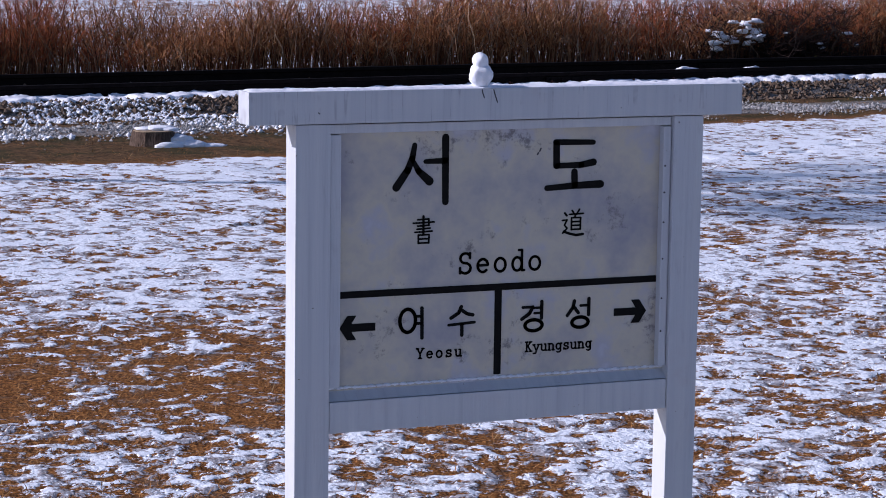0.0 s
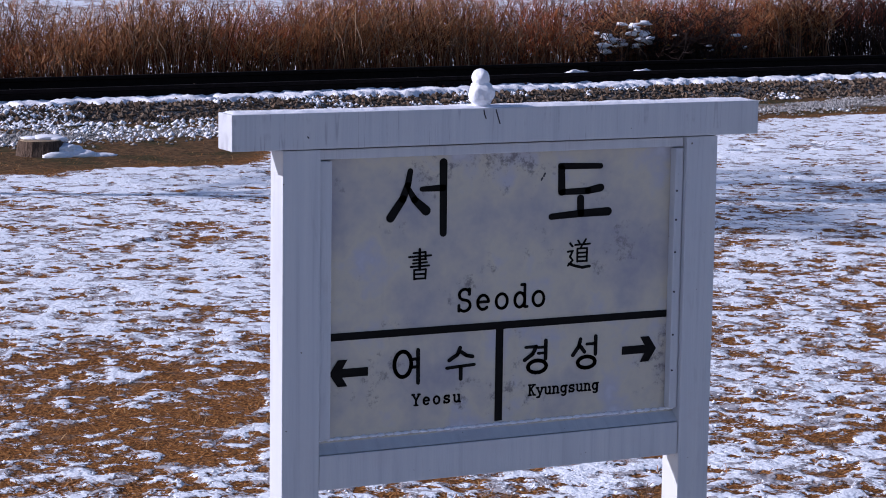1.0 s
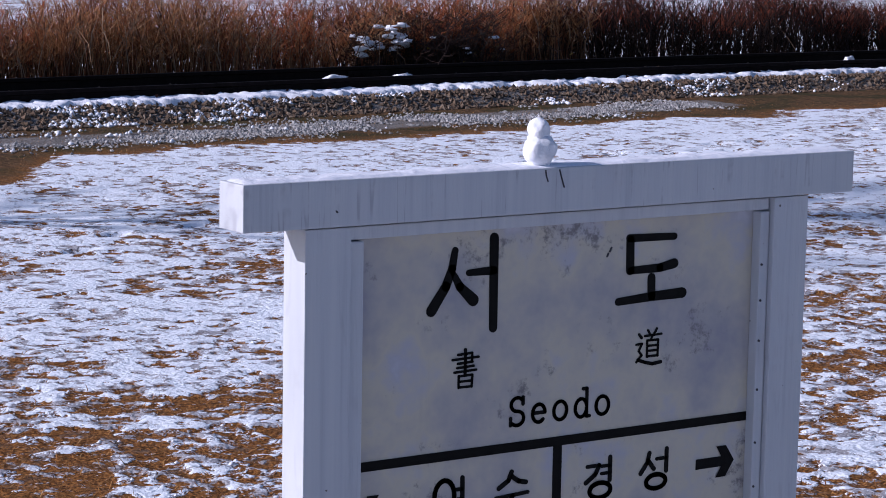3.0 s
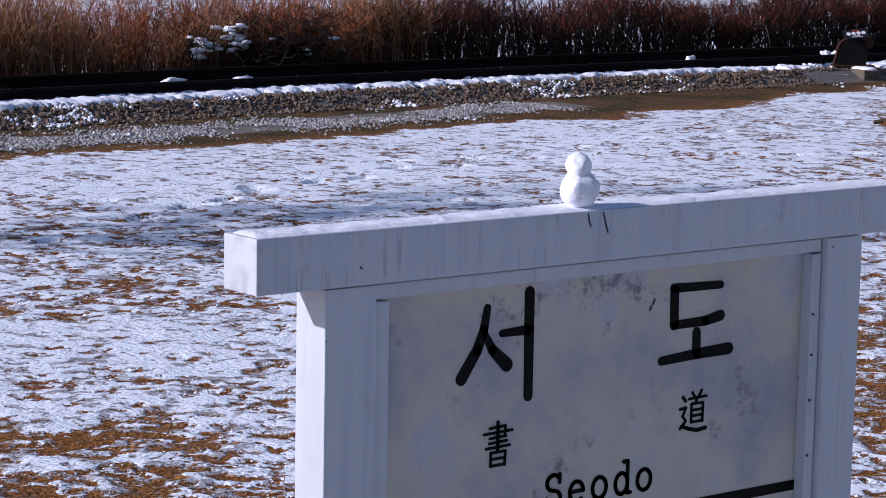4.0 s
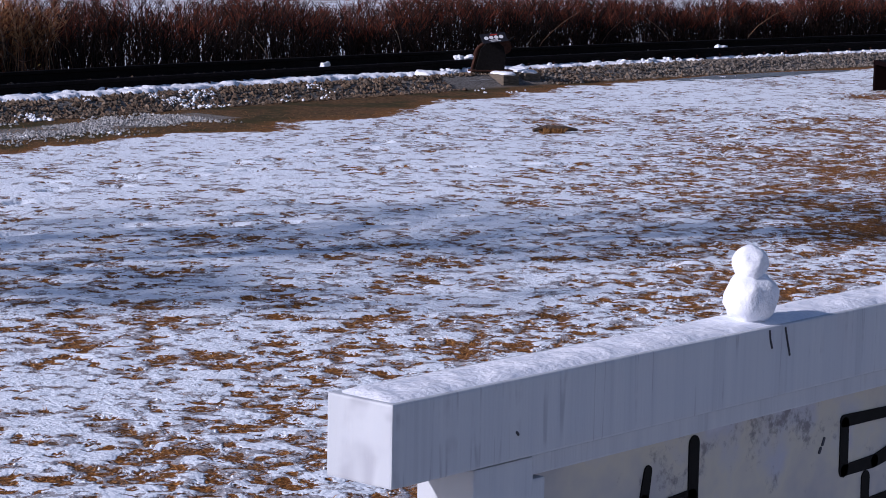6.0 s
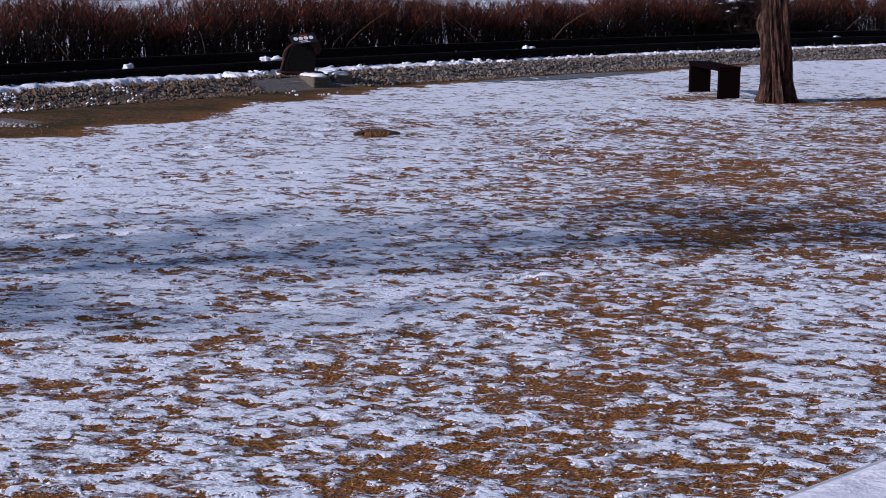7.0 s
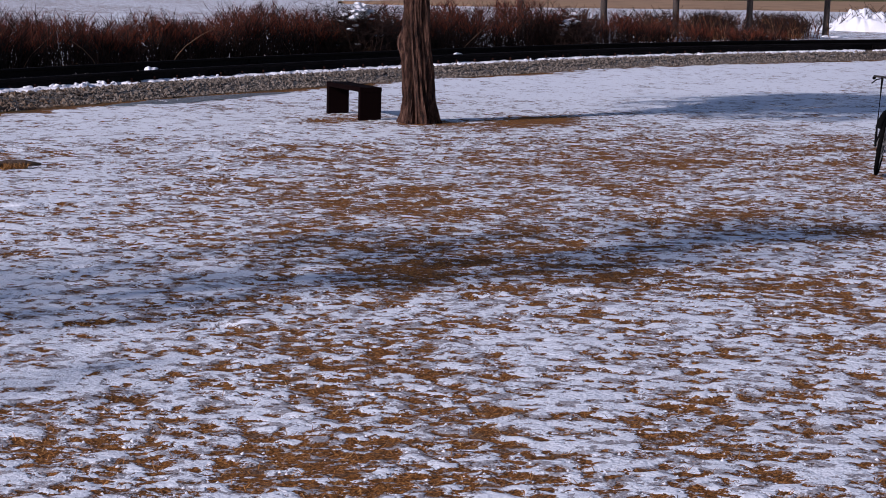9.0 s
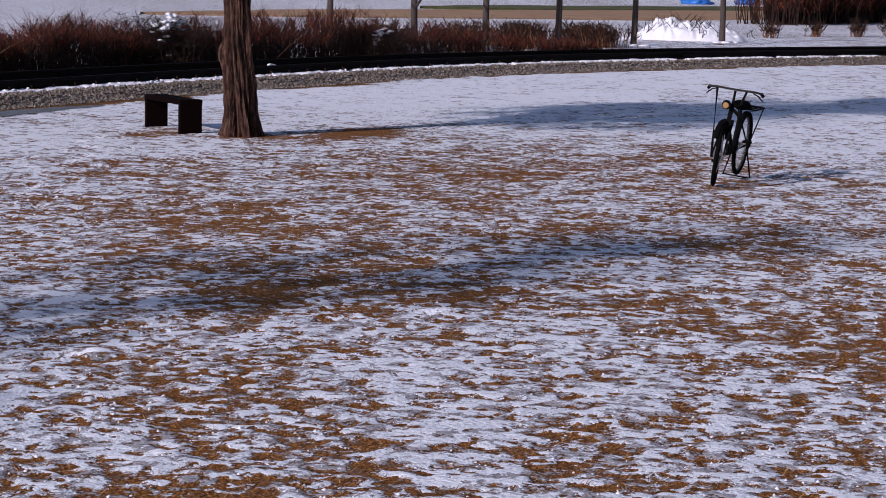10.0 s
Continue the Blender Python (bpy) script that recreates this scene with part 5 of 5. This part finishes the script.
def build_strip(name, line, width, height, mat, label, category):
    """A long low bank from point to point."""
    bm = bmesh.new()
    rows = []
    n = 60
    for i in range(n + 1):
        f = i / n * (len(line) - 1)
        a = min(int(f), len(line) - 2)
        p = Vector(line[a]).lerp(Vector(line[a + 1]), f - a)
        d = (Vector(line[a + 1]) - Vector(line[a])).normalized()
        side = Vector((-d.y, d.x))
        row = []
        for u, h in ((-0.5, -0.6), (-0.42, 0.7), (-0.2, 0.95), (0, 1), (0.3, 0.9), (0.5, -0.6)):
            w = min(1, (i + 0.3) / 14, (n - i + 0.3) / 14) * width * (1 + 0.25 * noise.noise(Vector((p.x * 0.11, p.y * 0.11, u))))
            q = p + side * (u * w)
            row.append(bm.verts.new((q.x, q.y, height * h * (1 + 0.3 * noise.noise(Vector((p.x * 0.3, u * 3, 1)))))))
        rows.append(row)
    for a, b in zip(rows, rows[1:]):
        for k in range(5):
            bm.faces.new((a[k], b[k], b[k + 1], a[k + 1]))
    return tagged(part(name, bm, mat), label, category, kind="structure")


build_strip("dirt_road", [(75, 42), (89, 35.6), (104, 27.2), (118, 18)], 15, 0.10, M_TAN, "dry tan dirt road crossing the snowy field", "road")
build_strip("field", [(98, 40.5), (104, 38.2), (118, 30.0), (126, 24)], 7, 0.12, M_GREEN, "dull green winter crop strip", "field")


def build_distance():
    for k, (x, y, w, h) in enumerate(((129, 36.3, 1.9, 0.42), (133, 34.4, 1.7, 0.36))):
        bm = bmesh.new()
        lump(bm, (0, 0, h * 0.3), (w * 0.5, w * 0.45, h * 0.7), k + 3, 0.3, 3)
        tagged(part("tarpaulin_heap", bm, M_TARP), "heap under a bright blue tarpaulin far off", "tarpaulin", "far blue heaps").location = (x, y, 0)
    house = thing("greenhouse", "pale film greenhouse far across the field", "greenhouse", at=pose(150, 40.5, 0, 0, 0, 104))
    n = 14
    xs = np.linspace(-9, 9, 13)
    bm = bmesh.new()
    rows = [[bm.verts.new((x, 3 * math.cos(q), 2.4 * math.sin(q))) for q in np.linspace(0, math.pi, n)] for x in xs]
    for a, b in zip(rows, rows[1:]):
        for k in range(n - 1):
            bm.faces.new((a[k], b[k], b[k + 1], a[k + 1]))
    part("film_cover", bm, M_SHED, house, smooth=True)
    for x in xs[::3]:
        part("hoop", tube([(x, 3.03 * math.cos(q), 2.43 * math.sin(q)) for q in np.linspace(0, math.pi, n)], 0.05, 6), M_IRON, house)


build_distance()


# ---- bicycle ----
M_TYRE = plain("black_rubber", (0.004, 0.004, 0.004), 0.95, gloss=0.03, vary=0.3)
M_FRAME = plain("black_enamel_frame", (0.004, 0.004, 0.004), 0.7, gloss=0.05, vary=0.3)
M_CHROME = plain("dull_chrome", (0.42, 0.41, 0.40), 0.35, 1.0, vary=0.2, relief=0)
M_DULL = plain("dull_old_steel", (0.025, 0.023, 0.022), 0.6, vary=0.3, relief=0)
M_LAMP = plain("yellowed_lamp_glass", (0.30, 0.18, 0.07), 0.4, vary=0.1, relief=0)


def build_wheel(parent, at, turn):
    wheel = new("wheel")
    wheel.parent = parent
    wheel.matrix_basis = Matrix.Translation(at) @ pose(0, 0, 0, 0, 0, turn)
    R = 0.325
    bm = bmesh.new()
    for ring_r, tube_r, mat, nm in ((R, 0.024, M_TYRE, "tyre"), (R - 0.030, 0.011, M_DULL, "rim")):
        bm = bmesh.new()
        n, k = 48, 8
        vs = [[bm.verts.new(((ring_r + tube_r * math.cos(b)) * math.cos(a), tube_r * math.sin(b), (ring_r + tube_r * math.cos(b)) * math.sin(a)))
               for b in np.linspace(0, math.tau, k, endpoint=False)] for a in np.linspace(0, math.tau, n, endpoint=False)]
        for i in range(n):
            for j in range(k):
                bm.faces.new((vs[i][j], vs[(i + 1) % n][j], vs[(i + 1) % n][(j + 1) % k], vs[i][(j + 1) % k]))
        part(nm, bm, mat, wheel, smooth=True)
    part("hub", tube([(0, -0.05, 0), (0, 0.05, 0)], 0.02, 10), M_CHROME, wheel)
    bm = bmesh.new()
    for i in range(32):
        a = i * math.tau / 32
        s = 0.045 if i % 2 else -0.045
        tube([(0.02 * math.cos(a + 0.9), s, 0.02 * math.sin(a + 0.9)), ((R - 0.03) * math.cos(a), 0, (R - 0.03) * math.sin(a))], 0.0014, 4, bm, False)
    part("spokes", bm, M_CHROME, wheel)
    return wheel


def build_bicycle():
    bike = thing("bicycle", "old black roadster bicycle with rack parked on its stand", "bicycle", at=pose(22.24, 6.93, 0.010, 8, 0, 2) @ Matrix.Scale(0.93, 4))
    turn = 10
    build_wheel(bike, (0, 0, 0.345), turn)
    build_wheel(bike, (1.14, 0, 0.375), 0)
    head_b, head_t, seat, bb, axle = Vector((0.24, 0, 0.66)), Vector((0.30, 0, 0.86)), Vector((0.78, 0, 0.76)), Vector((0.68, 0, 0.32)), Vector((1.14, 0, 0.375))
    for nm, a, b, r in (("top_tube", head_t - Vector((0.01, 0, 0.04)), seat - Vector((0.02, 0, 0.06)), 0.014), ("down_tube", head_b, bb, 0.017), ("seat_tube", bb, seat, 0.015), ("head_tube", head_b, head_t, 0.019)):
        part(nm, tube([a, b], r * 1.3, 10), M_FRAME, bike)
    for s in (-1, 1):
        part("chain_stay", tube([bb, axle + Vector((0, s * 0.06, 0))], 0.010, 8), M_FRAME, bike)
        part("seat_stay", tube([seat - Vector((0, 0, 0.05)), axle + Vector((0, s * 0.06, 0))], 0.009, 8), M_FRAME, bike)
        part("fork_blade", tube([head_b + Vector((0, s * 0.045, 0)), Vector((0.06, s * 0.055, 0.45)), Vector((0, s * 0.06, 0.345))], [0.014, 0.011, 0.008], 8), M_FRAME, bike)
    part("fork_crown", block((0.19, -0.055, 0.655), (0.27, 0.055, 0.70), 0.01, 2), M_FRAME, bike)
    part("stem", tube([head_t, (0.33, 0, 1.00)], 0.013, 8), M_FRAME, bike)
    h = math.radians(turn)

    def bar(x, y, z):
        return (0.33 + x * math.cos(h) - y * math.sin(h), x * math.sin(h) + y * math.cos(h), z)
    part("handlebar", tube([bar(0.15, -0.29, 0.985), bar(0.05, -0.275, 1.01), bar(0.0, -0.2, 1.02), bar(0, 0, 1.015), bar(0.0, 0.2, 1.02), bar(0.05, 0.275, 1.01), bar(0.15, 0.29, 0.985)], 0.012, 8), M_DULL, bike)
    for s in (-1, 1):
        part("grip", tube([bar(0.06, s * 0.278, 1.006), bar(0.17, s * 0.293, 0.98)], 0.018, 10), M_TYRE, bike)
        part("brake_lever", tube([bar(0.0, s * 0.19, 1.005), bar(-0.03, s * 0.25, 0.985), bar(0.06, s * 0.30, 0.93)], 0.007, 6), M_IRON, bike)
    part("brake_rod", tube([bar(0.0, 0.195, 1.01), (0.10, 0.10, 0.42), (0.02, 0.07, 0.30)], 0.0145, 8), M_FRAME, bike, "long straight black rod")
    part("brake_rod", tube([bar(0.0, -0.12, 1.012), (0.31, -0.085, 0.86)], 0.013, 8), M_FRAME, bike, "short black rod")
    lamp = part("headlamp", tube([(0.20, 0.05, 0.845), (0.235, 0.05, 0.85), (0.28, 0.05, 0.85)], [0.046, 0.050, 0.022], 16), M_FRAME, bike)
    part("lamp_glass", tube([(0.194, 0.05, 0.845), (0.201, 0.05, 0.845)], [0.030, 0.036], 16), M_LAMP, lamp, "yellowed round glass")
    bm = bmesh.new()
    lump(bm, (0.80, 0, 0.825), (0.14, 0.105, 0.055), 3, 0.1, 3)
    lump(bm, (0.67, 0, 0.825), (0.11, 0.04, 0.035), 4, 0.1, 2)
    part("saddle", bm, M_TYRE, bike, "black leather saddle", True)
    part("seat_post", tube([seat - Vector((0, 0, 0.06)), (0.79, 0, 0.82)], 0.012, 8), M_FRAME, bike)
    rack = part("rack", tube([(0.86, -0.14, 0.785), (1.38, -0.14, 0.785), (1.40, 0.0, 0.785), (1.38, 0.14, 0.785), (0.86, 0.14, 0.785), (0.86, -0.14, 0.785)], 0.009, 6), M_FRAME, bike, "wide black carrier rack")
    for y in (-0.07, 0.0, 0.07):
        part("rack_bar", tube([(0.86, y, 0.787), (1.385, y, 0.787)], 0.006, 6), M_FRAME, rack)
    for x in (1.0, 1.18, 1.32):
        part("rack_bar", tube([(x, -0.14, 0.78), (x, 0.14, 0.78)], 0.006, 6), M_FRAME, rack)
    for s in (-1, 1):
        part("rack_stay", tube([(1.32, s * 0.14, 0.785), (1.15, s * 0.075, 0.375)], 0.007, 6), M_FRAME, bike)
        part("stand_leg", tube([(1.10, s * 0.07, 0.36), (1.16, s * 0.15, 0.02), (1.22, s * 0.17, 0.0)], 0.009, 6), M_IRON, bike)
    part("stand_foot", tube([(1.16, -0.16, 0.012), (1.16, 0.16, 0.012)], 0.009, 6), M_IRON, bike)
    for c, z, a0, a1, nm in ((0.0, 0.345, 20, 150, "front_mudguard"), (1.14, 0.375, -10, 175, "rear_mudguard")):
        bm = bmesh.new()
        rows = []
        for q in np.linspace(a0, a1, 22):
            rows.append([bm.verts.new((c + r * math.cos(radians(q)), y, z + r * math.sin(radians(q)))) for y, r in ((-0.03, 0.355), (-0.018, 0.366), (0.018, 0.366), (0.03, 0.355))])
        for a, b in zip(rows, rows[1:]):
            for k in range(3):
                bm.faces.new((a[k], b[k], b[k + 1], a[k + 1]))
        part(nm, bm, M_FRAME, bike, smooth=True)
    part("chain_case", block((0.62, 0.035, 0.27), (1.16, 0.055, 0.40), 0.02, 2), M_FRAME, bike)
    for s in (-1, 1):
        e = Vector((bb.x - s * 0.12, s * 0.08, bb.z - s * 0.12))
        part("crank", tube([bb + Vector((0, s * 0.05, 0)), e], 0.009, 6), M_CHROME, bike)
        part("pedal", block((e.x - 0.045, min(e.y, e.y + s * 0.09), e.z - 0.014), (e.x + 0.045, max(e.y, e.y + s * 0.09), e.z + 0.014), 0.004), M_TYRE, bike)


build_bicycle()
